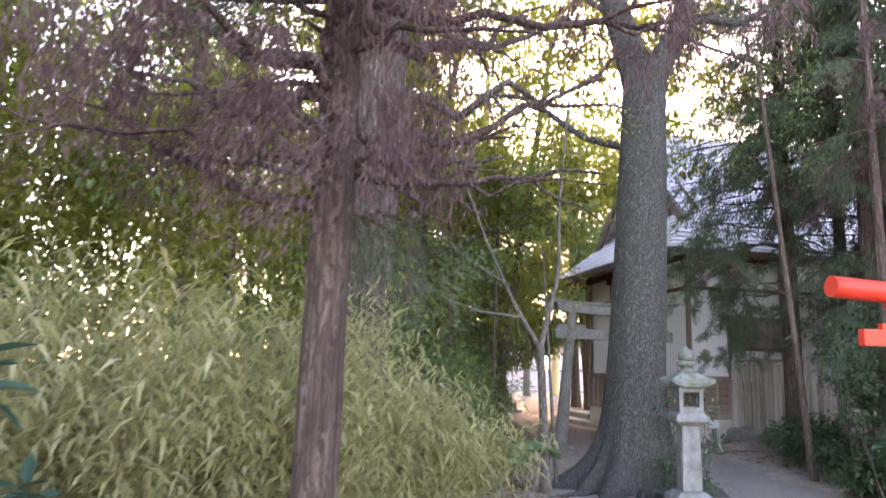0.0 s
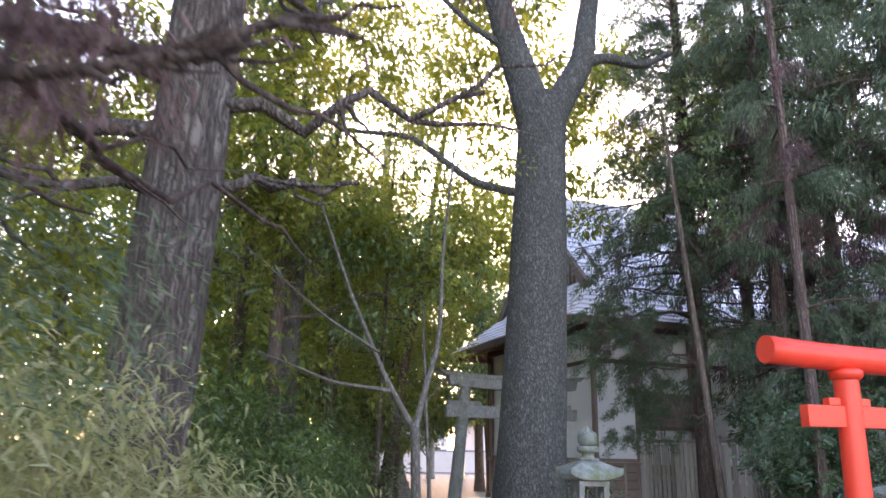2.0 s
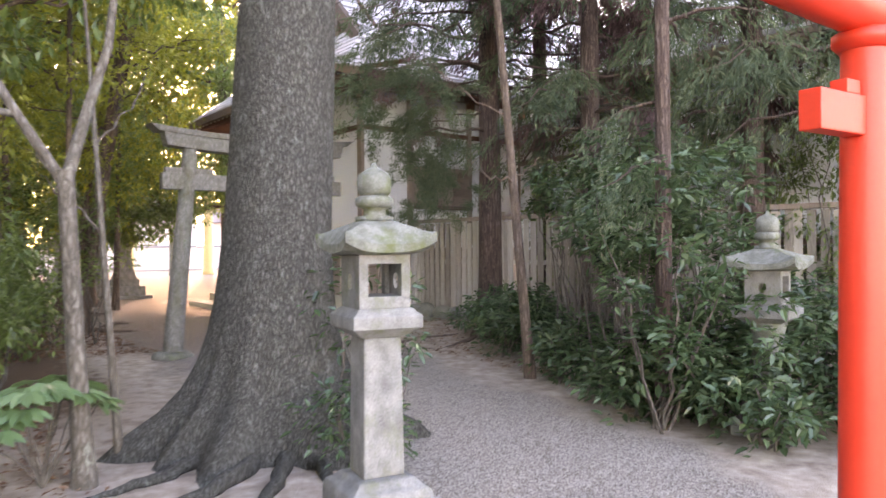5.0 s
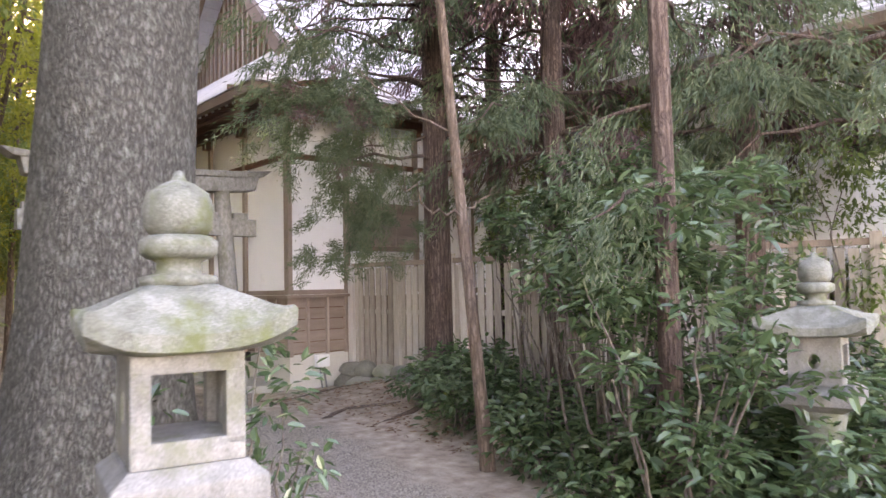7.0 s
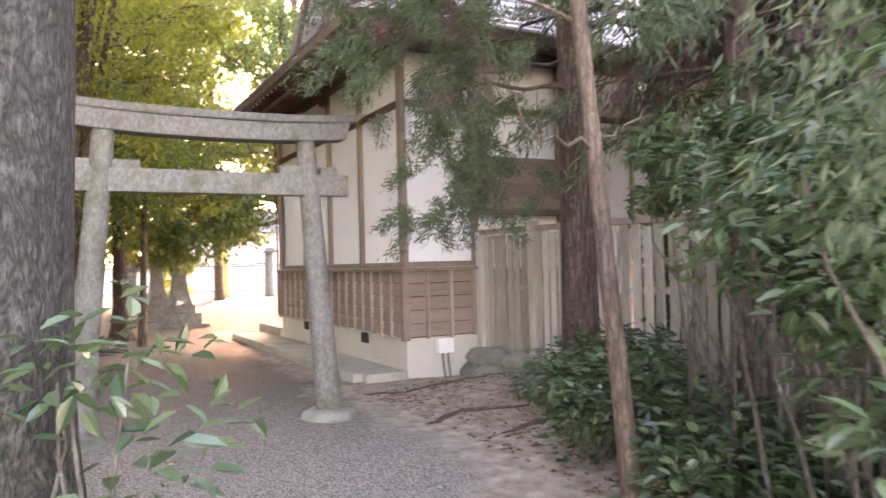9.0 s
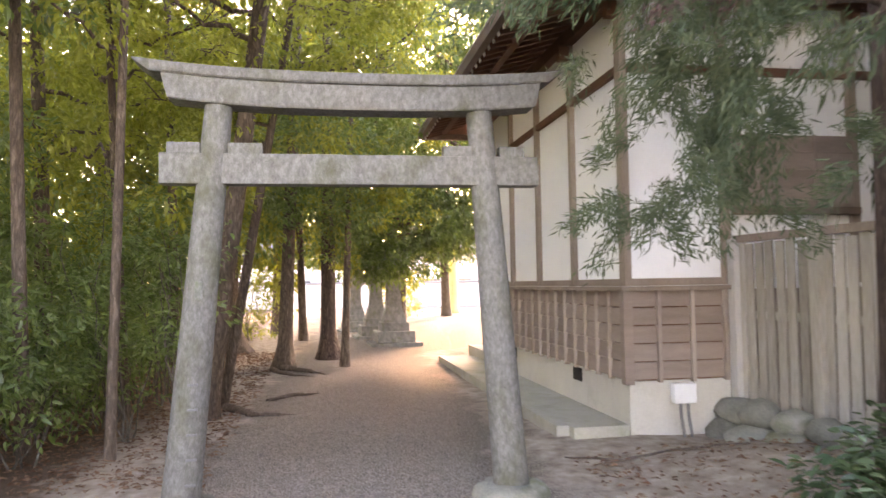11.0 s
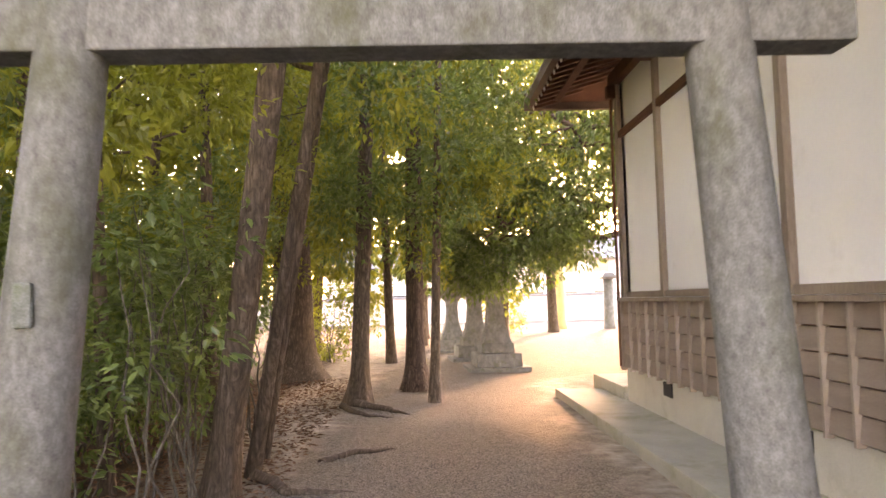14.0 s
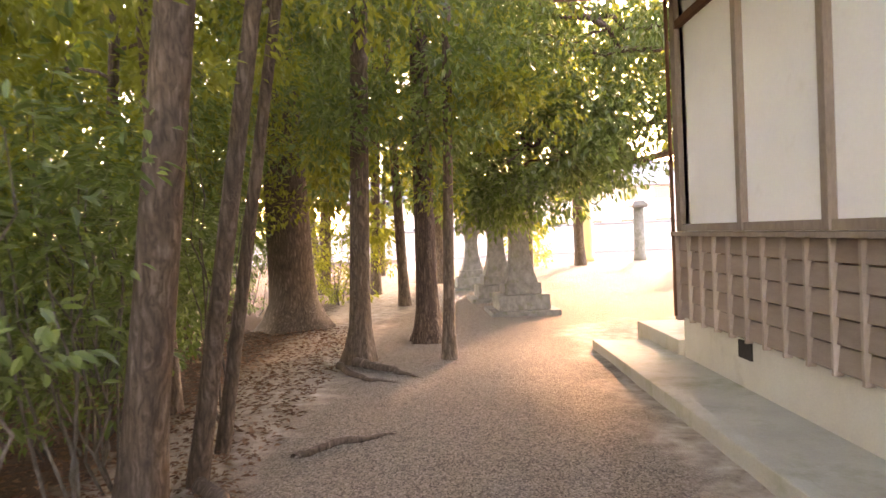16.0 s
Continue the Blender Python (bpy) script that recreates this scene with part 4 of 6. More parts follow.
def wing_hall():
    """The lower wing behind the fence: its west eave, wall and roof."""
    t = thing("wing_hall", (0, 0, 0), "low white-walled wing building with grey shingle roof behind the fence", "building")
    part("wall", box(14.3, 14.5, 3.0, 16.9, -0.1, 4.3), M["plaster"], t)
    for y in np.arange(3.6, 16.8, 1.9):
        part("post", box(14.25, 14.31, y - 0.06, y + 0.06, -0.1, 4.3, 0.005), M["timber"], t)
    for z in (1.5, 3.3):
        part("rail", box(14.26, 14.308, 3.0, 16.9, z, z + 0.1, 0.005), M["timber"], t)
    part("skirting", box(14.22, 14.27, 3.0, 16.9, 0.0, 1.45, 0.005), M["board"], t)
    vs, fs = [], []
    K = 14
    for k in range(K + 1):
        xa, za = 12.95 + 4.0 * k / K, 4.50 + 2.6 * (k / K) ** 1.15
        for dz in (-0.035, 0.0):
            vs += [(xa, 2.0, za + dz), (xa, 15.95, za + dz)]
    for k in range(2 * K + 1):
        fs.append((2 * k, 2 * k + 1, 2 * k + 3, 2 * k + 2))
    attach("roof_slope", mesh_from("roof_slope", np.array(vs), np.array(fs), False), M["roof"], t)
    part("eave_edge", box(12.95, 13.05, 2.0, 15.93, 4.34, 4.47, 0.008), M["timber"], t)
    part("soffit", box(13.05, 17.0, 2.0, 15.9, 4.36, 4.40), M["eave_wood"], t)


wing_hall()

# ---- trees ----
def tree(name, label, at, height, r0, r1, lean=(0, 0), bark_m="bark_cedar", flare=1.6, sides=24, bumps=0.05, limbs=(), group="trees of the grove", bow=0.0, limb_label="", flare_h=0.6, roots=0):
    """A tapered trunk with given limbs (height, direction degrees, length, rise, radius). Returns the thing and the limb tips."""
    gz = float(ground_z(at[0], at[1]))
    t = thing(name, (at[0], at[1], gz), label, "tree", group)
    K = 26
    hs = np.linspace(0, 1, K) ** 1.3 * height
    hs[0] = -0.15
    pts = [(lean[0] * z / height + bow * math.sin(z / height * 3), lean[1] * z / height, z) for z in hs]
    rad = [(r0 + (r1 - r0) * max(z, 0) / height) * (1 + (flare - 1) * math.exp(-max(z, 0) / (flare_h * 0.5))) for z in hs]
    v, f = tube(pts, rad, sides, bumps, at[0] * 3)
    if roots:
        a = np.arctan2(v[:, 1], v[:, 0])
        k = np.exp(-np.clip(v[:, 2], 0, 9) / (flare_h * 0.42))
        lobe = np.maximum(0, np.sin(a * roots + at[0])) ** 1.2 + 0.6 * np.maximum(0, np.sin(a * (roots * 2 - 3) + 1.3))
        v[:, 0] *= 1 + 0.42 * k * lobe
        v[:, 1] *= 1 + 0.42 * k * lobe
    attach("trunk", mesh_from("trunk", v, f), M[bark_m], t)
    ends = []
    for z, deg, length, rise, rr in limbs:
        a = radians(deg)
        p = np.array([lean[0] * z / height + bow * math.sin(z / height * 3), lean[1] * z / height, z])
        q = p + np.array([math.cos(a) * length, math.sin(a) * length, rise])
        path = bent(p, q, 9, 0.05 * length, 0.06)
        pcs = [tube(path, np.linspace(rr, rr * 0.25, 9), 10, 0.05, z)]
        for s in range(4):
            k = rng.integers(3, 8)
            d = (q - p) * 0.35 + rng.normal(0, 0.28, 3) * length * 0.5
            pcs.append(tube(bent(path[k], path[k] + d, 6, 0, 0.08), np.linspace(rr * 0.4, rr * 0.1, 6), 6))
            ends.append(path[k] + d)
        ends.append(q)
        v, f = join(pcs)
        attach("limb", mesh_from("limb", v, f), M[bark_m], t, limb_label)
    return t, np.array(ends) if ends else np.zeros((0, 3))


def crown(t, pieces, material, name="crown", label=""):
    v, f = join(pieces)
    return attach(name, mesh_from(name, v, f, False), M[material], t, label)


def conifer_crown(t, z0, z1, reach, count, per, material="leaf_cedar", length=0.06, width=0.011, lean=(0, 0), height=10.0, hang=0.5, only=None, twigs=True, bark_m="bark_cedar", name="crown", thick=0.055, taper=0.65):
    """Whorls of drooping sprays from z0 to z1 round the trunk."""
    base, tips, pcs = [], [], []
    for k in range(count):
        z = z0 + (z1 - z0) * rng.uniform(0, 1)
        a = rng.uniform(0, 2 * np.pi) if only is None else radians(rng.uniform(*only))
        r = reach * (1 - taper * (z - z0) / (z1 - z0 + 1e-6)) * rng.uniform(0.6, 1.1)
        c = np.array([lean[0] * z / height, lean[1] * z / height, z])
        q = c + np.array([math.cos(a) * r, math.sin(a) * r, -0.22 * r + rng.uniform(-0.1, 0.2)])
        path = bent(c, q, 7, -0.08 * r, 0.05)
        if twigs:
            pcs.append(tube(path, np.linspace(0.018 + 0.006 * r, 0.004, 7), 5))
        for s in range(9):
            m = rng.uniform(0.25, 1.0)
            b = c + (q - c) * m
            b[2] += 0.3 * r * m * (1 - m)
            side = np.array([-math.sin(a), math.cos(a), 0]) * rng.choice([-1, 1])
            d = side * rng.uniform(0.2, 0.55) * (0.4 + 0.25 * r) + (q - c) / (r + 1e-6) * rng.uniform(0.1, 0.5) + np.array([0, 0, rng.uniform(-0.45, -0.05)])
            base.append(b), tips.append(b + d)
    crown(t, [spray_leaves(base, tips, per, length, width, thick, hang)], material, name)
    if pcs:
        v, f = join(pcs)
        attach("twig_work", mesh_from("twig_work", v, f), M[bark_m], t, "", "stuff")


def broad_crown(t, ends, extra, per, material, length=0.09, width=0.04, radius=0.45, name="crown", flat=0.65, hang=0.3):
    """Leaves in clumps round the limb tips and extra centres."""
    c = np.concatenate([ends, np.asarray(extra, float).reshape(-1, 3)]) if len(ends) else np.asarray(extra, float)
    crown(t, [clump_leaves(c, radius * rng.uniform(0.6, 1.3, len(c)), per, length, width, flat, hang)], material, name)


def blob_centres(n, lo, hi):
    """Clump centres scattered in an ellipsoidal shell between two corners."""
    lo, hi = np.asarray(lo, float), np.asarray(hi, float)
    d = spread(n) * rng.uniform(0.35, 1.0, (n, 1)) ** 0.5
    return (lo + hi) / 2 + d * (hi - lo) / 2


# front cedar with dead brown boughs
t, e = tree("cedar_tree", "slim cedar with red-brown bark and dead brown boughs", (0.56, 3.95), 9.0, 0.112, 0.07, (0.1, 0.1), "bark_cedar", 1.2,
            limbs=[(2.25, 170, 1.3, 0.5, 0.04), (2.55, 20, 1.4, 0.5, 0.045), (2.9, 120, 1.5, 0.3, 0.04), (3.2, 40, 2.0, 0.8, 0.05), (3.0, -100, 1.2, 0.4, 0.04), (3.6, 200, 1.6, 0.6, 0.04), (2.7, 60, 2.3, 0.1, 0.03), (2.45, -30, 1.3, -0.1, 0.025), (3.4, 0, 2.2, 0.2, 0.035), (2.8, 215, 1.7, 0.6, 0.03), (3.9, 150, 2.0, 0.4, 0.035)])
for z, a0 in ((2.5, 200), (2.6, 265), (2.85, 165), (3.0, 235), (3.15, 300), (3.3, 190), (3.55, 250), (3.7, 210), (3.9, 160), (4.2, 280), (3.5, 330), (3.75, 10), (3.4, 150)):
    conifer_crown(t, z - 0.12, z + 0.15, rng.uniform(0.8, 1.5), 2, 60, "leaf_dead" if a0 not in (190, 250) else "leaf_cedar", 0.045, 0.008, hang=0.6, only=(a0 - 12, a0 + 12), name="dead_bough", thick=0.065)
b, tp = [], []
for k in range(88):
    u = rng.uniform(-1.15, 0.62) if k < 72 else rng.uniform(1.3, 2.3)
    c = np.array([u, rng.uniform(-0.75, 0.5), rng.uniform(2.50 + 0.12 * abs(u), 3.9) if k < 72 else rng.uniform(3.3, 4.0)])
    for m in range(3):
        b.append(c + rng.normal(0, 0.07, 3)), tp.append(b[-1] + np.array([rng.normal(0, 0.10), rng.normal(0, 0.10), -rng.uniform(0.12, 0.30)]))
crown(t, [spray_leaves(b, tp, 62, 0.075, 0.009, 0.035, 0.9)], "leaf_dead", "dead_foliage")
conifer_crown(t, 3.6, 8.5, 1.7, 24, 90, "leaf_cedar", 0.06, 0.010, hang=0.6)
conifer_crown(t, 2.1, 2.35, 1.1, 3, 60, "leaf_cedar", 0.055, 0.009, hang=0.2, only=(20, 60), name="low_spray", thick=0.08)

# big furrowed tree behind the bamboo
t, e = tree("big_furrowed_tree", "large old tree with deeply furrowed grey-brown bark", (1.12, 8.25), 13.0, 0.35, 0.26, (0.3, 0.2), "bark_furrow", 1.35, 40, 0.07,
            limbs=[(4.3, 190, 2.6, 0.2, 0.09), (4.75, 185, 3.0, 0.9, 0.10), (3.9, 200, 2.2, -0.3, 0.06), (3.95, -5, 1.5, 0.1, 0.07), (4.7, -10, 2.6, 0.3, 0.08), (6.2, 60, 3, 1.5, 0.1), (7, 200, 3, 1.5, 0.1), (7.5, -60, 3, 1.8, 0.1)])
broad_crown(t, np.zeros((0, 3)), blob_centres(70, (-3.5, -3, 7.5), (3.8, 3.5, 13)), 90, "leaf_yellow", 0.11, 0.05, 0.6)

# main grey tree with buttress roots and a fork
t, e = tree("great_grey_tree", "great grey tree with lichen-flecked bark, flared root buttresses and a fork", (5.56, 10.8), 6.75, 0.47, 0.335, (0.34, 0.0), "bark_grey", 1.95, 72, 0.03, flare_h=0.85, roots=7)
for pts, r in (([(0.05, 0.05, 6.2), (-0.12, 0.1, 6.9), (-0.36, 0.2, 7.8), (-0.7, 0.3, 9.2), (-1.0, 0.4, 11.8)], 0.30), ([(0.15, 0.05, 6.25), (0.42, 0, 6.85), (0.74, -0.1, 7.45), (0.82, -0.1, 8.2), (1.0, -0.2, 9.2), (1.6, -0.3, 11.4)], 0.23),
               ([(0.7, -0.1, 7.4), (1.1, -0.15, 7.55), (1.7, -0.2, 7.5), (2.3, -0.1, 7.9)], 0.10), ([(-0.05, 0.0, 5.2), (-0.8, 0.5, 5.5), (-1.6, 1.0, 6.3), (-2.6, 1.4, 6.4)], 0.07), ([(-0.3, 0.15, 7.5), (-0.9, 0.3, 7.9), (-1.9, 0.5, 8.9)], 0.06)):
    pts = np.array(pts) + np.array([0.22, -0.03, 0])
    path = np.array([[np.interp(q, np.linspace(0, 1, len(pts)), pts[:, i]) for i in range(3)] for q in np.linspace(0, 1, 16)])
    path[1:-1] = (path[:-2] + 2 * path[1:-1] + path[2:]) / 4
    v, f = tube(path, np.linspace(r, r * 0.42, 16), 20, 0.06, r * 9)
    attach("limb", mesh_from("limb", v, f), M["bark_grey"], t)
broad_crown(t, np.zeros((0, 3)), blob_centres(210, (-5.8, 1.0, 4.8), (4.6, 7.0, 11.5)), 135, "leaf_yellow", 0.15, 0.072, 0.55, "low_crown")
broad_crown(t, np.zeros((0, 3)), np.concatenate([blob_centres(30, (-4, -2, 9.5), (1, 4, 13)), blob_centres(22, (0, -3, 10), (4.5, 3, 13))]), 70, "leaf_yellow", 0.11, 0.05, 0.6)


def root(pts, r, parent=None):
    t = thing("tree_root", (0, 0, 0), "gnarled grey root snaking over the bare earth", "root", "surface roots")
    pts = np.array([(x, y, float(ground_z(x, y)) + z) for x, y, z in pts])
    path = np.array([[np.interp(s, np.linspace(0, 1, len(pts)), pts[:, i]) for i in range(3)] for s in np.linspace(0, 1, 16)])
    path[1:-1, :2] += rng.normal(0, 0.02, (14, 2))
    v, f = tube(path, np.linspace(r, r * 0.3, 16), 10, 0.15, r * 50)
    attach("root", mesh_from("root", v, f), M["bark_grey"] if pts[0][1] < 13 else M["bark_warm"], t)


for pts, r in (([(5.1, 10.1, 0.05), (4.7, 9.7, 0.03), (4.1, 9.6, 0.0), (3.7, 9.4, -0.02)], 0.07), ([(5.3, 10.0, 0.05), (5.0, 9.5, 0.03), (4.6, 9.2, 0.01), (4.3, 9.25, -0.03)], 0.06),
               ([(4.9, 10.4, 0.05), (4.5, 10.2, 0.03), (4.0, 10.15, 0.0)], 0.06), ([(5.5, 9.9, 0.05), (5.35, 9.4, 0.02), (5.5, 9.1, -0.02)], 0.06),
               ([(9.3, 16.3, -0.02), (9.7, 16.0, 0.0), (10.2, 16.1, 0.01), (10.8, 15.8, 0.03)], 0.025), ([(9.2, 14.4, -0.02), (9.7, 14.6, 0.01), (10.3, 14.2, 0.03)], 0.032),
               ([(10.7, 14.2, 0.05), (10.2, 13.7, 0.02), (9.4, 13.6, -0.02)], 0.06), ([(6.4, 24.1, 0.03), (6.9, 23.6, 0.02), (7.3, 23.2, -0.02)], 0.07), ([(6.2, 24.0, 0.03), (6.6, 23.2, 0.01), (7.2, 22.9, -0.02)], 0.05),
               ([(5.9, 19.8, 0.03), (6.3, 19.2, 0.02), (6.9, 19.3, -0.02)], 0.06), ([(6.4, 20.4, 0.0), (6.7, 20.7, 0.03), (7.2, 21.0, -0.02)], 0.04)):
    root(pts, r)

# brown cedars beside the hall
def cedar(at, h, r, z0, reach, count, label="tall cedar with red-brown bark and drooping sprays", lean=(0, 0), per=85, dead=0.2, length=0.095, taper=0.65):
    t, e = tree("cedar_tree", label, at, h, r, r * 0.45, lean, "bark_cedar", 1.35, 22, 0.05)
    conifer_crown(t, z0, h, reach, count, per, "leaf_cedar", length, length * 0.17, lean, h, taper=taper)
    if dead:
        conifer_crown(t, z0, z0 + (h - z0) * 0.55, reach * 0.8, int(count * dead), per, "leaf_dead", length, length * 0.16, lean, h, hang=0.8, name="dead_crown")
    return t


f_cedar = cedar((10.95, 14.15), 12.5, 0.20, 3.7, 2.7, 96, per=70, dead=0.16, length=0.11, taper=0.25)
conifer_crown(f_cedar, 5.6, 11.0, 2.9, 28, 70, "leaf_cedar", 0.12, 0.02, height=12.5, only=(150, 235), name="side_crown", taper=0.15)
b, tp = [], []
for k in range(60):
    c = np.array([-1.75, -0.45, 2.55]) + np.clip(rng.normal(0, 1, 3), -1.6, 1.8) * np.array([0.30, 0.34, 0.42])
    b.append(c), tp.append(c + np.array([rng.uniform(-0.22, 0.15), rng.uniform(-0.3, 0.3), rng.uniform(-0.32, 0.02)]))
crown(f_cedar, [spray_leaves(b, tp, 260, 0.07, 0.011, 0.045, 0.2)], "leaf_cedar", "hanging_spray")
b, tp = [], []
for k in range(64):
    c = np.array([-2.0, -0.5, 3.55]) + np.clip(rng.normal(0, 1, 3), -1.7, 1.7) * np.array([0.48, 0.42, 0.40])
    b.append(c), tp.append(c + np.array([rng.uniform(-0.35, 0.15), rng.uniform(-0.3, 0.3), rng.uniform(-0.22, 0.05)]))
crown(f_cedar, [spray_leaves(b[:50], tp[:50], 230, 0.075, 0.012, 0.05, 0.15)], "leaf_cedar", "upper_spray")
crown(f_cedar, [spray_leaves(b[50:], tp[50:], 160, 0.06, 0.009, 0.05, 0.8)], "leaf_dead", "dead_spray")
v, f = join([tube(bent((0, 0, 3.2), (-2.0, -0.5, 2.9), 9, -0.1, 0.03), np.linspace(0.03, 0.008, 9), 6), tube(bent((0, 0, 3.6), (-1.7, -0.3, 3.1), 9, 0, 0.03), np.linspace(0.025, 0.006, 9), 6)])
attach("bough", mesh_from("bough", v, f), M["bark_cedar"], f_cedar)
c5 = cedar((11.3, 12.3), 13, 0.16, 3.0, 2.0, 58, per=50, dead=0.3, length=0.13)
h_cedar = cedar((8.62, 9.14), 12, 0.078, 2.3, 1.0, 34, per=70, dead=0.2, length=0.075)
c1 = cedar((12.4, 10.4), 13, 0.17, 2.8, 2.1, 74, per=40, dead=0.35, length=0.15)
c2 = cedar((13.4, 12.9), 14, 0.17, 4.2, 2.4, 66, per=40, dead=0.35, length=0.16)
c4 = cedar((11.2, 8.4), 13, 0.15, 2.4, 2.0, 44)
cedar((15.0, 9.0), 14, 0.18, 3.4, 2.4, 52, per=40, dead=0.3, length=0.18)
c3 = cedar((13.2, 15.2), 14, 0.16, 5.0, 2.4, 60, per=40, dead=0.35, length=0.15)

for c in (c1, c2, c3, c4, c5):
    conifer_crown(c, 6.8, 12.8, 2.4, 34, 28, "leaf_cedar", 0.21, 0.036, height=13, name="upper_crown", thick=0.10, taper=0.5)

# far tree with a pale forked trunk in the wood
t, e = tree("forked_woodland_tree", "pale grey woodland tree forking high above the undergrowth", (3.1, 16.1), 5.2, 0.23, 0.19, (0.05, 0), "bark_thin", 1.4, 20, 0.06)
for pts, r in (([(0.05, 0, 5.0), (-0.35, 0, 5.9), (-0.75, 0.1, 7.2), (-1.1, 0.2, 9.5)], 0.13), ([(0.05, 0, 5.0), (0.35, 0.1, 5.8), (0.5, 0.1, 7.0), (1.0, 0.2, 9.6)], 0.15), ([(0.4, 0.1, 6.0), (0.9, 0.1, 6.5), (1.7, 0.2, 7.2)], 0.06), ([(-0.5, 0, 6.3), (-1.1, 0.1, 6.7), (-1.9, 0.1, 7.6)], 0.06)):
    path = np.array([[np.interp(q, np.linspace(0, 1, len(pts)), np.array(pts)[:, i]) for i in range(3)] for q in np.linspace(0, 1, 14)])
    path[1:-1] = (path[:-2] + 2 * path[1:-1] + path[2:]) / 4
    v, f = tube(path, np.linspace(r, r * 0.4, 14), 12, 0.05, r * 9)
    attach("limb", mesh_from("limb", v, f), M["bark_thin"], t)
broad_crown(t, np.zeros((0, 3)), blob_centres(24, (-2.5, -1.5, 7.6), (2.5, 1.5, 10.5)), 60, "leaf_yellow", 0.15, 0.07, 0.5)

# thin leaning trunk by the path
t, e = tree("young_tree", "thin leaning young tree with bare brown stem", (9.05, 11.3), 7.5, 0.062, 0.03, (-0.35, 0.5), "bark_warm", 1.3, 14, 0.05,
            limbs=[(2.3, 200, 1.1, 0.2, 0.015), (3.1, 150, 0.9, 0.6, 0.012), (2.4, 20, 0.8, 0.3, 0.012)])
broad_crown(t, np.zeros((0, 3)), blob_centres(16, (-1.5, -1.2, 4.6), (1.3, 1.6, 8)), 60, "leaf_broad", 0.09, 0.035, 0.4)

# forked sapling and its neighbour left of the great tree
t, e = tree("forked_sapling", "slim grey forked sapling beside the great tree", (4.08, 10.45), 2.1, 0.062, 0.055, (-0.1, 0.0), "bark_thin", 1.5, 14, 0.05)
for pts, r in (([(-0.1, 0, 2.0), (-0.45, 0.1, 2.6), (-0.9, 0.2, 3.6), (-1.5, 0.3, 5.2)], 0.04), ([(-0.1, 0, 2.0), (0.05, 0.1, 2.5), (0.25, 0.2, 3.1), (0.3, 0.3, 4.3), (0.5, 0.4, 6)], 0.045), ([(-0.38, 0.08, 2.45), (-1.1, -0.1, 2.5), (-2.0, -0.5, 2.75)], 0.025), ([(-0.55, 0.1, 2.9), (-1.2, 0.2, 3.3), (-2.2, 0.3, 4.1)], 0.02)):
    pts = np.array(pts)
    path = np.array([[np.interp(s, np.linspace(0, 1, len(pts)), pts[:, i]) for i in range(3)] for s in np.linspace(0, 1, 12)])
    v, f = tube(path, np.linspace(r, r * 0.3, 12), 10, 0.04)
    attach("limb", mesh_from("limb", v, f), M["bark_thin"], t)
broad_crown(t, np.zeros((0, 3)), blob_centres(22, (-2.8, -0.8, 4.0), (1.2, 1.2, 6.5)), 40, "leaf_yellow", 0.09, 0.04, 0.45)
t, e = tree("thin_sapling", "very thin pale sapling with sparse leaves", (4.42, 10.95), 3.6, 0.032, 0.012, (-0.2, 0.1), "bark_thin", 1.2, 10, 0.05, limbs=[(1.7, 150, 0.6, 0.8, 0.01), (2.3, 30, 0.5, 0.7, 0.01)])
broad_crown(t, e, [(0, 0, 3.6)], 25, "leaf_yellow", 0.08, 0.035, 0.3)

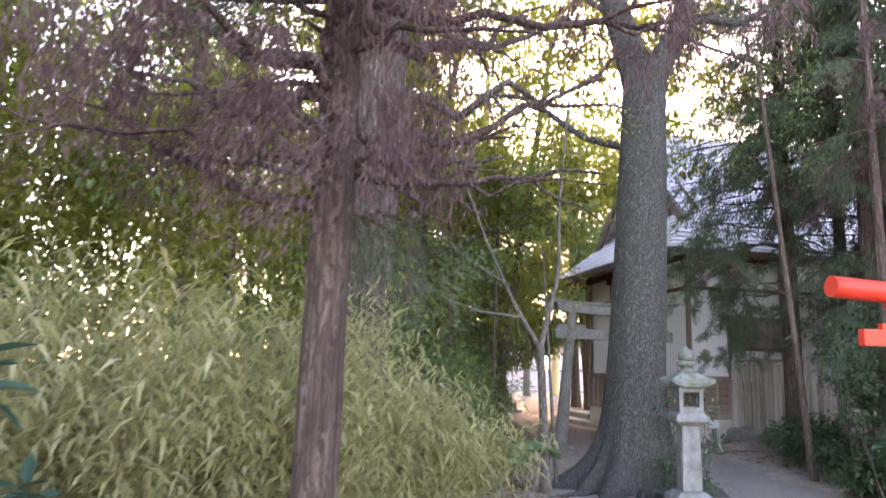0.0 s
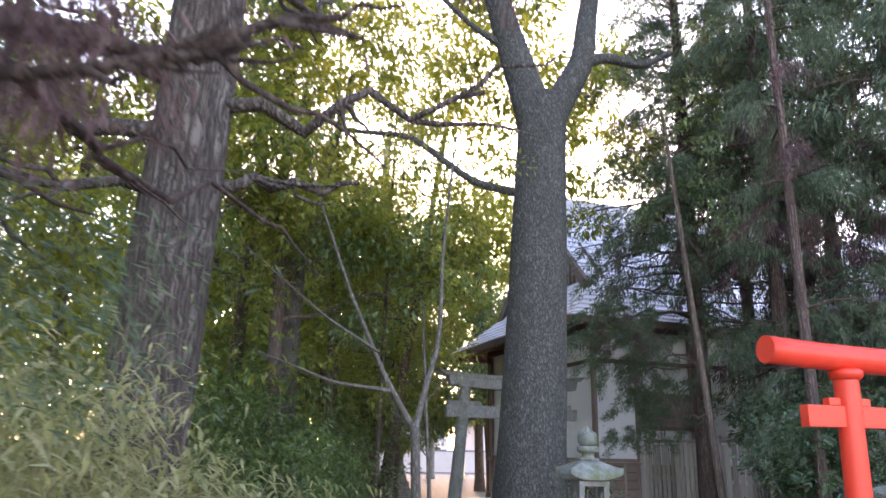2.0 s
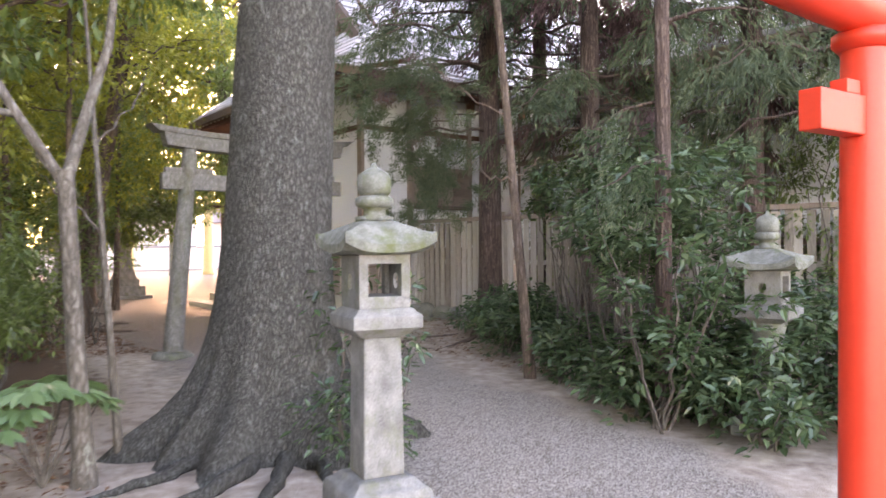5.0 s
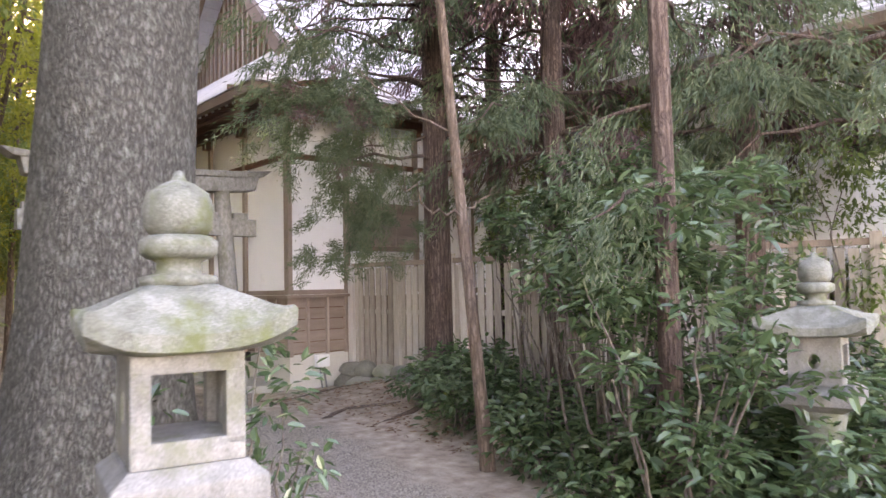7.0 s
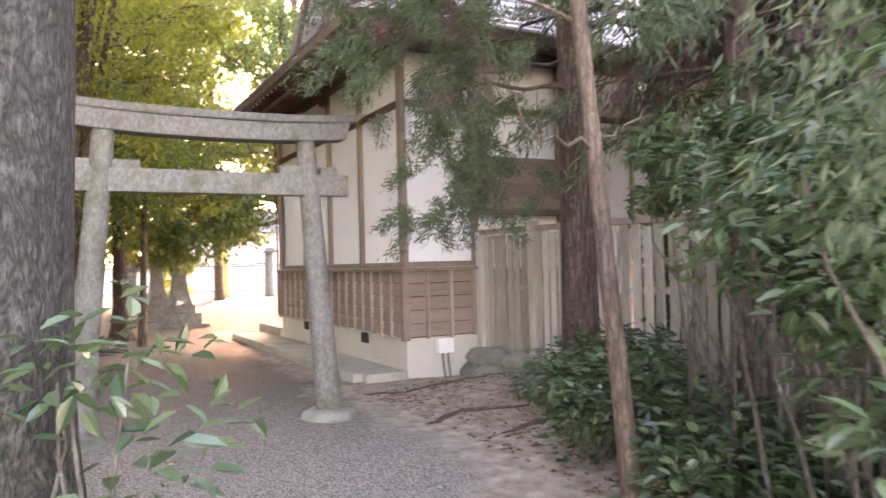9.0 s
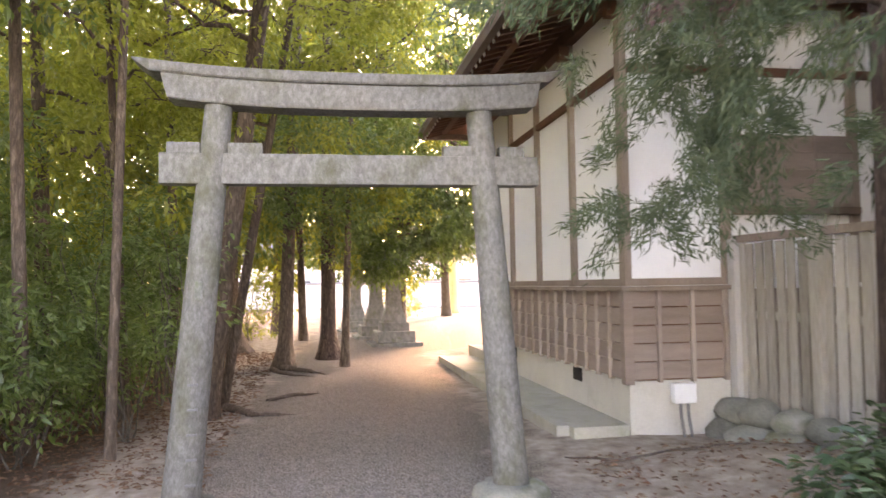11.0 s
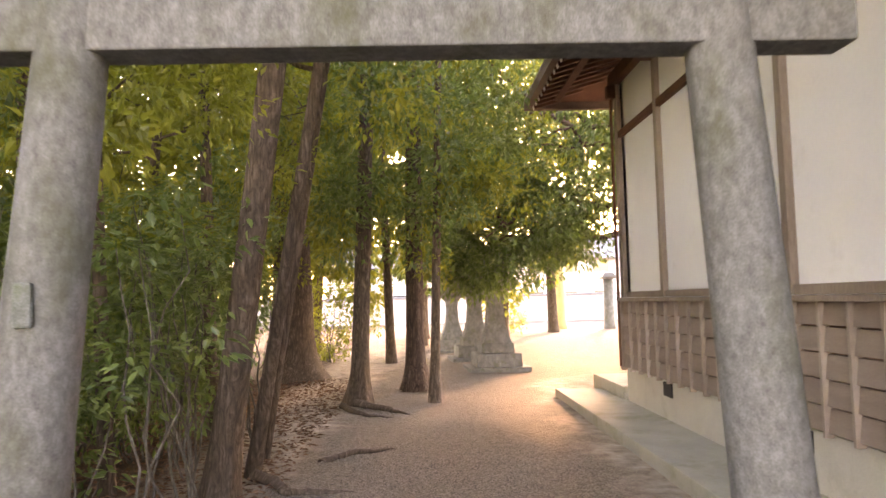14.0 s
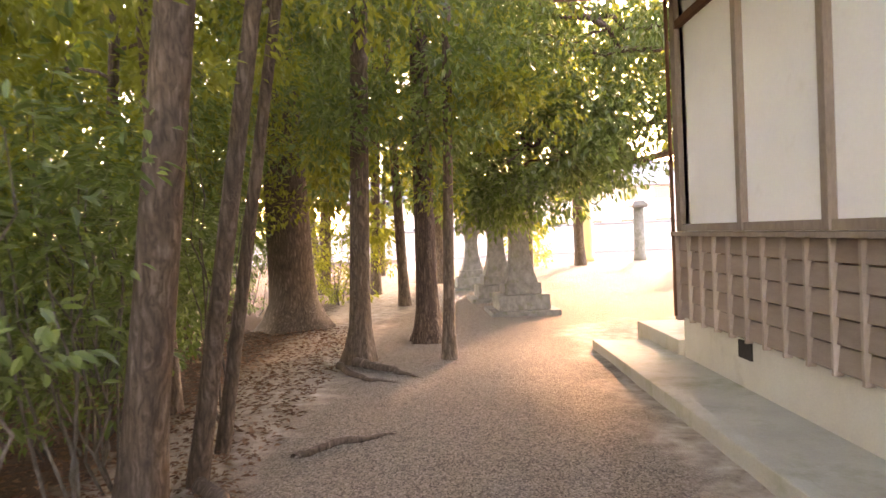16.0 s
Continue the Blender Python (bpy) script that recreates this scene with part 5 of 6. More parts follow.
# trees along the path beyond the gate
for at, h, r, lean, bk, nm in (((5.76, 19.15), 11, 0.128, (1.5, -0.4), "bark_warm", "leaning_trunk_tree"), ((5.86, 19.85), 8, 0.068, (1.4, -0.2), "bark_warm", "slim_tree"), ((5.80, 20.6), 8, 0.055, (1.3, 0.2), "bark_warm", "slim_tree"),
                               ((4.80, 19.3), 7, 0.065, (-0.3, 0), "bark_warm", "slim_tree"), ((6.42, 24.35), 12, 0.135, (0.5, 0.2), "bark_warm", "young_tree"), ((7.28, 25.9), 13, 0.165, (0.1, 0.2), "bark_cedar", "young_tree"), ((7.58, 24.3), 9, 0.075, (0.3, 0.2), "bark_warm", "slim_tree"),
                               ((4.8, 28.2), 13, 0.42, (-0.3, 0), "bark_warm", "stout_tree"), ((5.2, 17.2), 10, 0.05, (0.2, 0.2), "bark_warm", "slim_tree"), ((4.3, 17.6), 11, 0.07, (-0.3, 0), "bark_warm", "slim_tree"), ((4.9, 22.0), 11, 0.08, (-0.3, 0), "bark_warm", "slim_tree"), ((3.4, 20.8), 9, 0.12, (-0.3, 0), "bark_warm", "slim_tree")):
    t, e = tree(nm, "brown-barked woodland tree with leafy boughs over the path", at, h, r, r * 0.5, lean, bk, 1.6 if at[1] > 23 else 1.2, 18, 0.06, roots=5 if r > 0.1 else 0, flare_h=0.5,
                limbs=[(h * rng.uniform(0.38, 0.85), rng.uniform(0, 360), rng.uniform(1.2, 2.2), rng.uniform(0.2, 0.9), 0.2 * r + 0.012) for _ in range(6)])
    broad_crown(t, e, blob_centres(int((24 + 2.6 * (h - 6)) * (0.6 if at[0] < 5.3 and at[1] < 21 else 1)), (-2.2, -2.2, 1.9 if at[1] > 21 or at[0] < 5.3 else 2.4), (2.4, 2.2, h * 1.05)), 112, "leaf_broad" if r > 0.15 else "leaf_yellow", 0.10, 0.045, 0.5)

    if at == (7.28, 25.9):
        # sunlight on this bough is put in as a yellower leaf colour
        broad_crown(t, np.zeros((0, 3)), blob_centres(18, (0.3, -1.7, 2.7), (1.7, -0.3, 4.0)), 70, "leaf_yellow", 0.13, 0.055, 0.32, "sunlit_bough")
    if at[1] > 24:
        broad_crown(t, np.zeros((0, 3)), blob_centres(46, (-2.0, -1.8, 2.3), (1.7, 2.0, 6.0)), 80, "leaf_broad", 0.13, 0.058, 0.5, "low_bough")
    if nm == "stout_tree":
        broad_crown(t, np.zeros((0, 3)), blob_centres(40, (-1.3, -2.4, 1.75), (1.6, -0.7, 5.0)), 80, "leaf_yellow", 0.12, 0.052, 0.45, "front_bough")
    if nm == "leaning_trunk_tree":
        broad_crown(t, np.zeros((0, 3)), blob_centres(18, (-0.8, -1.4, 4.8), (2.2, 2.6, 9.5)), 100, "leaf_yellow", 0.11, 0.048, 0.55, "overhanging_crown")

# background grove
def grove_tree(at, h, r, mat_leaf, n, per, leaf=0.16, low=0.3, wide=2.6):
    t, e = tree("woodland_tree", "tall woodland tree with a loose leafy crown", at, h, r, r * 0.45, (rng.uniform(-0.8, 0.8), rng.uniform(-0.5, 0.5)), "bark_warm", 1.4, 14, 0.05, group="background woodland",
                limbs=[(h * rng.uniform(0.35, 0.8), rng.uniform(0, 360), rng.uniform(1.2, 2.6), rng.uniform(0.4, 1.6), 0.3 * r) for _ in range(4)])
    broad_crown(t, e, blob_centres(n, (-wide, -wide, h * low), (wide, wide, h * 1.02)), per, mat_leaf, leaf, leaf * 0.48, 0.75)


rr = random.Random(11)
spots = [(-3.5, 10.5), (-1.2, 12.5), (1.0, 13.2), (2.9, 15.2), (-4.5, 15.0), (-1.0, 16.5), (2.2, 18.4), (-3.0, 20.5), (1.2, 22.0), (-0.8, 26.0), (2.6, 25.5), (-5, 27), (1.5, 31), (-3, 33), (4.0, 36), (-1, 40), (-7, 7.0), (-8, 12.5), (-6.5, 2.5), (-5.0, 6.0), (3.2, 29.5), (5.0, 44), (-6, 45), (9, 52), (1, 52), (6.6, 31.5), (5.6, 35.0), (7.4, 38.5), (10.5, 41.0)]
for k, (x, y) in enumerate(spots):
    far = y > 24 or x < -5
    grove_tree((x, y), rr.uniform(9.5, 13.5), rr.uniform(0.10, 0.2), "leaf_yellow" if k % 3 else "leaf_broad", 62 if not far else 60, 105 if not far else 88, 0.155 if not far else 0.25, 0.13, 2.9)
for x, y in ((17, 29), (21, 34), (24, 24)):
    grove_tree((x, y), rr.uniform(9, 12), 0.2, "leaf_broad", 40, 110, 0.24, 0.25, 3.0)
# tall crowns fill the sky; their low boughs are added to shade the path
for x, y, h in ((14.2, 34.0, 15.0), (17.0, 38.5, 16.0), (7.4, 43.0, 16.0), (20.5, 40.0, 15.0), (13.2, 45.5, 15.0)):
    grove_tree((x, y), h, 0.22, "leaf_yellow", 120, 90, 0.24, 0.15, 3.6)
# bough tree over the yard, its trunk behind the hall's far corner
t, e = tree("spreading_tree", "spreading evergreen with sunlit boughs over the yard", (12.6, 28.6), 10, 0.22, 0.12, (-0.8, 0), "bark_warm", 1.5, 18, 0.06,
            limbs=[(3.0, 195, 3.6, 0.2, 0.08), (3.6, 175, 4.2, 0.8, 0.08), (4.6, 210, 4.0, 1.2, 0.08), (5.2, 160, 3.8, 1.4, 0.07), (6.5, 190, 3.4, 2.0, 0.06)])
broad_crown(t, e, np.concatenate([blob_centres(330, (-5.6, -2.6, 2.2), (1.0, 2.8, 10.5)), blob_centres(60, (-4.8, -2.4, 2.2), (-1.4, 1.6, 4.2)), blob_centres(26, (-5.0, -2.0, 1.75), (-2.5, 0.4, 2.9))]), 110, "leaf_broad", 0.15, 0.065, 0.62)

# ---- undergrowth ----
def shrub(name, label, at, size, n, per, material, leaf, width, stems=9, category="shrub", group="undergrowth", hang=0.25, canes=None, radius=0.24, shape=None):
    gz = float(ground_z(at[0], at[1]))
    t = thing(name, (at[0], at[1], gz), label, category, group)
    sx, sy, sz = size
    c = blob_centres(n, (-sx, -sy, 0.05), (sx, sy, sz))
    c[:, 2] = np.clip(c[:, 2], 0.08, None)
    crown(t, [clump_leaves(c, radius, per, leaf, width, 0.7, hang, 0.8, shape)], material, "foliage")
    pcs = []
    for k in range(stems):
        q = c[rng.integers(0, n)]
        p = np.array([q[0] * 0.35 + rng.normal(0, 0.1), q[1] * 0.35 + rng.normal(0, 0.1), -0.05])
        pcs.append(tube(bent(p, q, 7, 0, 0.05), np.linspace(0.014, 0.005, 7), 6))
    v, f = join(pcs)
    attach("stem_work", mesh_from("stem_work", v, f), M[canes or "bark_thin"], t, "", "stuff")
    return t


def bamboo_patch(at, size, n, label, density=26, height=1.6, low=0.25):
    """Dwarf bamboo: leaning canes with long blades in fans."""
    gz = float(ground_z(at[0], at[1]))
    t = thing("dwarf_bamboo_clump", (at[0], at[1], gz), label, "bamboo", "dwarf bamboo thicket")
    pcs, P, W, L = [], [], [], []
    for k in range(n):
        x, y = rng.uniform(-1, 1) * size[0], rng.uniform(-1, 1) * size[1]
        h = height * rng.uniform(0.55, 1.1)
        top = np.array([x + rng.normal(0, 0.3), y + rng.normal(0, 0.3), h])
        path = bent((x, y, -0.05), top, 6, 0, 0.04)
        pcs.append(tube(path, np.linspace(0.004, 0.0015, 6), 3))
        m = density
        s = rng.uniform(low, 1, m)
        base = np.array([[np.interp(q, np.linspace(0, 1, 6), path[:, i]) for i in range(3)] for q in s])
        P.append(base + rng.normal(0, 0.13, (m, 3)))
        a = rng.uniform(0, 2 * np.pi, m)
        W.append(np.stack([np.cos(a), np.sin(a), rng.uniform(-0.65, 0.12, m)], 1))
        L.append(rng.uniform(0.10, 0.21, m))
    P, W, L = np.concatenate(P), np.concatenate(W), np.concatenate(L)
    crown(t, [blades(P, W, np.array([0, 0, 1.0]) + spread(len(P)) * 0.4, L, L * 0.15, 0.1, 0.3)], "leaf_bamboo", "foliage")
    v, f = join(pcs)
    attach("cane_work", mesh_from("cane_work", v, f), M["cane"], t, "", "stuff")


for x, y, h in ((-0.7, 4.9, 1.8), (0.35, 5.7, 1.75), (-1.6, 4.4, 1.8), (0.95, 6.9, 1.55), (0.3, 6.8, 2.0), (-1.0, 6.6, 2.2), (-2.8, 3.6, 1.7), (1.3, 8.0, 1.3), (-2.4, 6.0, 2.4), (0.6, 7.6, 2.0), (-3.6, 5.0, 2.4)):
    bamboo_patch((x, y), (0.75, 0.75), 124, "pale yellow-green dwarf bamboo thicket beside the path", 44, h)

for x, y, h in ((2.1, 8.1, 1.35), (1.35, 7.6, 1.5)):
    bamboo_patch((x, y), (0.5, 0.5), 64, "pale yellow-green dwarf bamboo arching over the path's edge", 44, h, 0.6)

for x, y, s in ((2.4, 10.8, (0.9, 0.8, 1.9)), (1.2, 10.6, (1.0, 0.9, 2.2)), (3.0, 12.2, (0.9, 0.9, 2.1)), (-0.4, 10.4, (1.1, 1, 2.4)), (1.8, 12.4, (1.1, 1.1, 2.6)), (3.6, 13.8, (0.9, 0.9, 2.0)), (2.4, 14.4, (1.1, 1.1, 2.6)), (0.2, 13.2, (1.4, 1.2, 3.0)), (3.9, 16.2, (0.9, 1, 1.7)), (3.4, 18.3, (1, 1.2, 2.0)), (3.7, 20.4, (1, 1.2, 2.0)), (2.4, 17.4, (1.2, 1.2, 2.8)), (2.6, 20.4, (1.2, 1.4, 2.8)), (4.3, 18.4, (0.6, 0.7, 1.0)), (4.0, 23.0, (1.1, 1.2, 2.2)), (2.4, 23.5, (1.2, 1.2, 2.8)), (-2.5, 8.4, (1.2, 1.2, 2.6)), (-3.5, 2.0, (1.0, 1.2, 2.2)), (-4.2, 7.2, (1.2, 1.4, 2.8)), (4.5, 20.9, (0.7, 0.9, 1.3)), (3.9, 21.9, (1.0, 1.0, 2.6)), (1.2, 19.4, (1.2, 1.3, 3.4)), (1.0, 24.5, (1.3, 1.3, 3.4)), (3.0, 26.2, (1.2, 1.2, 3.0)), (0.8, 28.5, (1.4, 1.3, 3.2)), (3.0, 30.5, (1.2, 1.2, 2.6)), (0.0, 16.0, (1.2, 1.2, 3.2)), (12.7, 11.9, (0.6, 0.9, 4.2)), (13.2, 9.6, (0.7, 1.0, 4.2)), (13.6, 7.2, (0.7, 1.0, 4.0)), (12.5, 13.9, (0.5, 0.8, 3.6))):
    shrub("evergreen_shrub", "dense dark evergreen shrub at the wood's edge", (x, y), s, int(46 * s[0] * s[2]), 34, "leaf_broad", 0.10, 0.04)
for x, y, s in ((-3.2, 9.6, (1.3, 1.1, 5.6)), (-1.6, 10.9, (1.3, 1.1, 5.2)), (-4.7, 11.5, (1.5, 1.2, 6.5)), (-2.3, 10.4, (1.2, 1.0, 5.2)), (3.0, 19.2, (1.0, 1.2, 3.8)), (2.7, 22.6, (1.2, 1.2, 5.2)), (4.0, 25.2, (0.9, 1.1, 4.4)), (3.0, 28.2, (1.2, 1.2, 5.0))):
    shrub("tall_evergreen", "tall dense evergreen in the wood's understorey", (x, y), s, int(20 * s[0] * s[2]), 44, "leaf_broad" if s[2] < 5.1 else "leaf_yellow", 0.14, 0.06, radius=0.36)
for x, y, s in ((8.6, 9.3, (0.55, 0.5, 0.75)), (9.2, 9.0, (0.6, 0.6, 0.8)), (8.55, 8.25, (0.42, 0.45, 0.62)), (9.6, 8.2, (0.6, 0.7, 1.1)), (9.6, 10.2, (0.5, 0.5, 0.7)), (10.4, 9.2, (0.7, 0.7, 1.3)), (10.1, 11.4, (0.5, 0.6, 0.6)), (10.5, 12.6, (0.5, 0.6, 0.6)), (10.5, 13.5, (0.55, 0.6, 0.7)), (9.9, 12.6, (0.5, 0.6, 0.75)), (11.2, 10.8, (0.6, 0.8, 0.9)), (10.5, 7.4, (0.8, 0.8, 1.6)), (9.3, 10.9, (0.4, 0.5, 0.6)), (9.4, 7.4, (0.5, 0.6, 0.8)), (11.0, 13.4, (0.4, 0.5, 0.7)), (9.0, 9.9, (0.4, 0.4, 0.6))):
    shrub("glossy_shrub", "glossy blue-green evergreen shrub below the fence", (x, y), s, int(62 * s[0] * s[2]) + 12, 34, "leaf_shrub", 0.108, 0.050, shape=fine_blades, hang=0.05)
for x, y, lo, hi in ((8.75, 9.65, 1.2, 2.2), (8.35, 8.95, 0.7, 2.5), (8.75, 8.55, 0.3, 1.25), (9.4, 9.2, 1.3, 2.7), (10.3, 10.4, 1.6, 2.9), (10.1, 11.4, 1.7, 2.7), (11.0, 11.8, 1.7, 3.2), (9.5, 10.1, 1.3, 2.4)):
    t = thing("leafy_evergreen", (x, y, float(ground_z(x, y))), "slender evergreen with tiers of pale glossy leaves", "shrub", "undergrowth")
    c = blob_centres(44, (-0.7, -0.6, lo), (0.7, 0.6, hi))
    crown(t, [clump_leaves(c, 0.2, 28, 0.105, 0.046, 0.35, 0.08, 0.8, fine_blades)], "leaf_shrub", "foliage")
    for k in range(7):
        q = c[k * 3]
        v, f = tube(bent((rng.normal(0, 0.06), rng.normal(0, 0.06), -0.05), q, 8, 0, 0.03), np.linspace(0.016, 0.005, 8), 6)
        attach("stem", mesh_from("stem", v, f), M["bark_thin"], t)
# both bushes look sunlit through their yellow-green leaf colour
shrub("sunlit_bush", "bright yellow-green bush in sunlight at the wood's far edge", (5.0, 32.6), (1.4, 1.0, 2.3), 90, 34, "leaf_yellow", 0.12, 0.05)
shrub("sunlit_bush", "bright yellow-green bush in sunlight at the wood's far edge", (11.0, 44.5), (0.9, 0.8, 1.5), 40, 30, "leaf_yellow", 0.14, 0.06)
# leafy saplings standing among the trunks beside the path
for x, y, lo, hi, n in ((5.15, 18.0, 0.3, 2.3, 34), (4.7, 18.7, 0.5, 2.8, 36), (5.35, 19.7, 0.4, 2.6, 30), (5.0, 20.3, 0.6, 3.0, 34), (5.7, 18.65, 1.3, 2.7, 12), (4.5, 17.0, 0.2, 1.9, 28), (5.5, 21.6, 1.2, 3.2, 22), (5.75, 17.75, 0.9, 2.3, 14)):
    t = thing("woodland_sapling", (x, y, float(ground_z(x, y))), "thin woodland sapling with sprays of fresh green leaves", "sapling", "saplings in the wood")
    c = blob_centres(n, (-0.55, -0.6, lo), (0.5, 0.6, hi))
    crown(t, [clump_leaves(c, 0.24, 26, 0.095, 0.042, 0.5, 0.3, 0.8, fine_blades)], "leaf_broad", "foliage")
    for k in range(5):
        v, f = tube(bent((rng.normal(0, 0.05), rng.normal(0, 0.05), -0.05), c[k * 2], 8, 0, 0.04), np.linspace(0.013, 0.004, 8), 6)
        attach("stem", mesh_from("stem", v, f), M["bark_thin"], t)
# tall bare canes before the fence
for x, y in ((9.9, 10.6), (10.2, 11.0), (10.5, 11.8), (9.25, 9.95), (9.5, 9.5)):
    t = thing("cane_clump", (x, y, float(ground_z(x, y))), "clump of tall bare brown canes before the fence", "canes", "undergrowth")
    for k in range(12):
        p = np.array([rng.normal(0, 0.22), rng.normal(0, 0.25), -0.05])
        q = p + np.array([rng.normal(0, 0.18), rng.normal(0, 0.18), rng.uniform(1.4, 2.2)])
        v, f = tube(bent(p, q, 7, 0, 0.02), np.linspace(0.014, 0.007, 7), 7)
        attach("cane", mesh_from("cane", v, f), M["bark_thin"], t)
shrub("broad_shrub", "dark blue-green broad-leaved shrub beside the bamboo", (-0.75, 3.1), (0.5, 0.5, 1.45), 34, 15, "leaf_dark", 0.17, 0.075, 9, radius=0.2, shape=fine_blades, hang=0.1)
# sapling right of the great tree, with long glossy leaves
t = shrub("leafy_sapling", "slender sapling with long glossy leaves beside the great tree", (6.05, 10.2), (0.5, 0.45, 1.75), 42, 12, "leaf_shrub", 0.092, 0.040, 16, "sapling", radius=0.17, shape=fine_blades)
shrub("low_shrub", "low leafy shrub at the foot of the great tree", (5.75, 9.75), (0.3, 0.3, 0.6), 22, 20, "leaf_shrub", 0.085, 0.035, 6, shape=fine_blades)


def fatsia(at, s=1.0):
    gz = float(ground_z(at[0], at[1]))
    t = thing("broadleaf_plant", (at[0], at[1], gz), "small plant with pale green hand-shaped leaves", "plant", "undergrowth")
    P, W, U, stems = [], [], [], []
    for k in range(38):
        a = rng.uniform(0, 6.28)
        r = rng.uniform(0.05, 0.42) * s
        c = np.array([math.cos(a) * r, math.sin(a) * r, (0.62 - 0.45 * (r / s) ** 1.5 + rng.uniform(-0.1, 0.06)) * s])
        if k % 3 == 0:
            stems.append(tube(bent((0, 0, 0), c, 6, -0.03, 0.02), np.linspace(0.007, 0.004, 6), 6))
        up = np.array([math.cos(a) * 0.5, math.sin(a) * 0.5, 1.0])
        for j in range(7):
            b = a + (j - 3) * 0.5
            P.append(c), W.append((math.cos(b), math.sin(b), -0.15)), U.append(up)
    crown(t, [fine_blades(np.array(P), np.array(W), np.array(U), 0.17 * s, 0.075 * s, 0.08, 0.2)], "leaf_fatsia", "foliage")
    v, f = join(stems)
    attach("stem_work", mesh_from("stem_work", v, f), M["bark_thin"], t, "", "stuff")


fatsia((3.85, 10.55), 1.1)

# fallen leaves under the trees
def litter(n, lo, hi, label):
    p = np.stack([rng.uniform(lo[0], hi[0], n), rng.uniform(lo[1], hi[1], n)], 1)
    z = ground_z(p[:, 0], p[:, 1]) + rng.uniform(0.004, 0.03, n)
    a = rng.uniform(0, 6.28, n)
    v, f = blades(np.column_stack([p, z]), np.stack([np.cos(a), np.sin(a), rng.uniform(-0.1, 0.25, n)], 1), np.array([0, 0, 1.0]) + spread(n) * 0.4, rng.uniform(0.04, 0.1, n), rng.uniform(0.02, 0.045, n), 0.2, 0.1)
    me = mesh_from("fallen_leaves", v, f, False)
    me.materials.append(M["litter"])
    tagged(new("fallen_leaves", me), label, "leaf litter", "", "stuff")


litter(9000, (2.5, 16), (6.2, 28), "brown fallen leaves under the wood's edge")
litter(3500, (0.5, 8.5), (4.2, 14), "brown fallen leaves beside the path")
litter(1500, (9.3, 9.5), (11.3, 16.3), "brown fallen leaves below the fence")

# ---- yard beyond: pedestals, posts, car, houses ----
def pedestal(at, s, label):
    t = thing("stone_pedestal_lantern", (at[0], at[1], float(ground_z(*at))), label, "stone lantern", "large stone lanterns", rz=4)
    part("slab", square_stack([(0.66 * s, -0.08), (0.66 * s, 0.09 * s)], 0.02), M["lantern_stone"], t)
    part("block", square_stack([(0.50 * s, 0.09 * s), (0.49 * s, 0.38 * s)], 0.025), M["lantern_stone"], t)
    part("block", square_stack([(0.36 * s, 0.38 * s), (0.35 * s, 0.60 * s)], 0.02), M["lantern_stone"], t)
    part("shaft", square_stack([(0.31 * s, 0.60 * s), (0.27 * s, 0.72 * s), (0.20 * s, 1.0 * s), (0.17 * s, 1.4 * s), (0.20 * s, 1.62 * s), (0.29 * s, 1.72 * s)], 0.012), M["lantern_stone"], t)
    part("shelf", square_stack([(0.30 * s, 1.72 * s), (0.42 * s, 1.80 * s), (0.42 * s, 1.92 * s), (0.34 * s, 1.96 * s)], 0.015), M["lantern_stone"], t)
    part("fire_box", square_stack([(0.26 * s, 1.96 * s), (0.26 * s, 2.35 * s)], 0.015), M["lantern_stone"], t)
    part("cap", square_stack([(0.30 * s, 2.35 * s), (0.56 * s, 2.40 * s), (0.56 * s, 2.48 * s), (0.30 * s, 2.68 * s), (0.12 * s, 2.78 * s)], 0.02), M["mossy_stone"], t)
    part("finial", lathe([(0.12 * s, 2.78 * s), (0.16 * s, 2.9 * s), (0.1 * s, 3.05 * s), (0.02 * s, 3.15 * s)], 16), M["mossy_stone"], t, "", True)


pedestal((9.02, 29.3), 1.0, "large stone lantern on a stepped plinth in the yard")
pedestal((8.75, 32.0), 1.0, "large stone lantern on a stepped plinth in the yard")
pedestal((8.3, 35.5), 0.95, "large stone lantern on a stepped plinth in the yard")


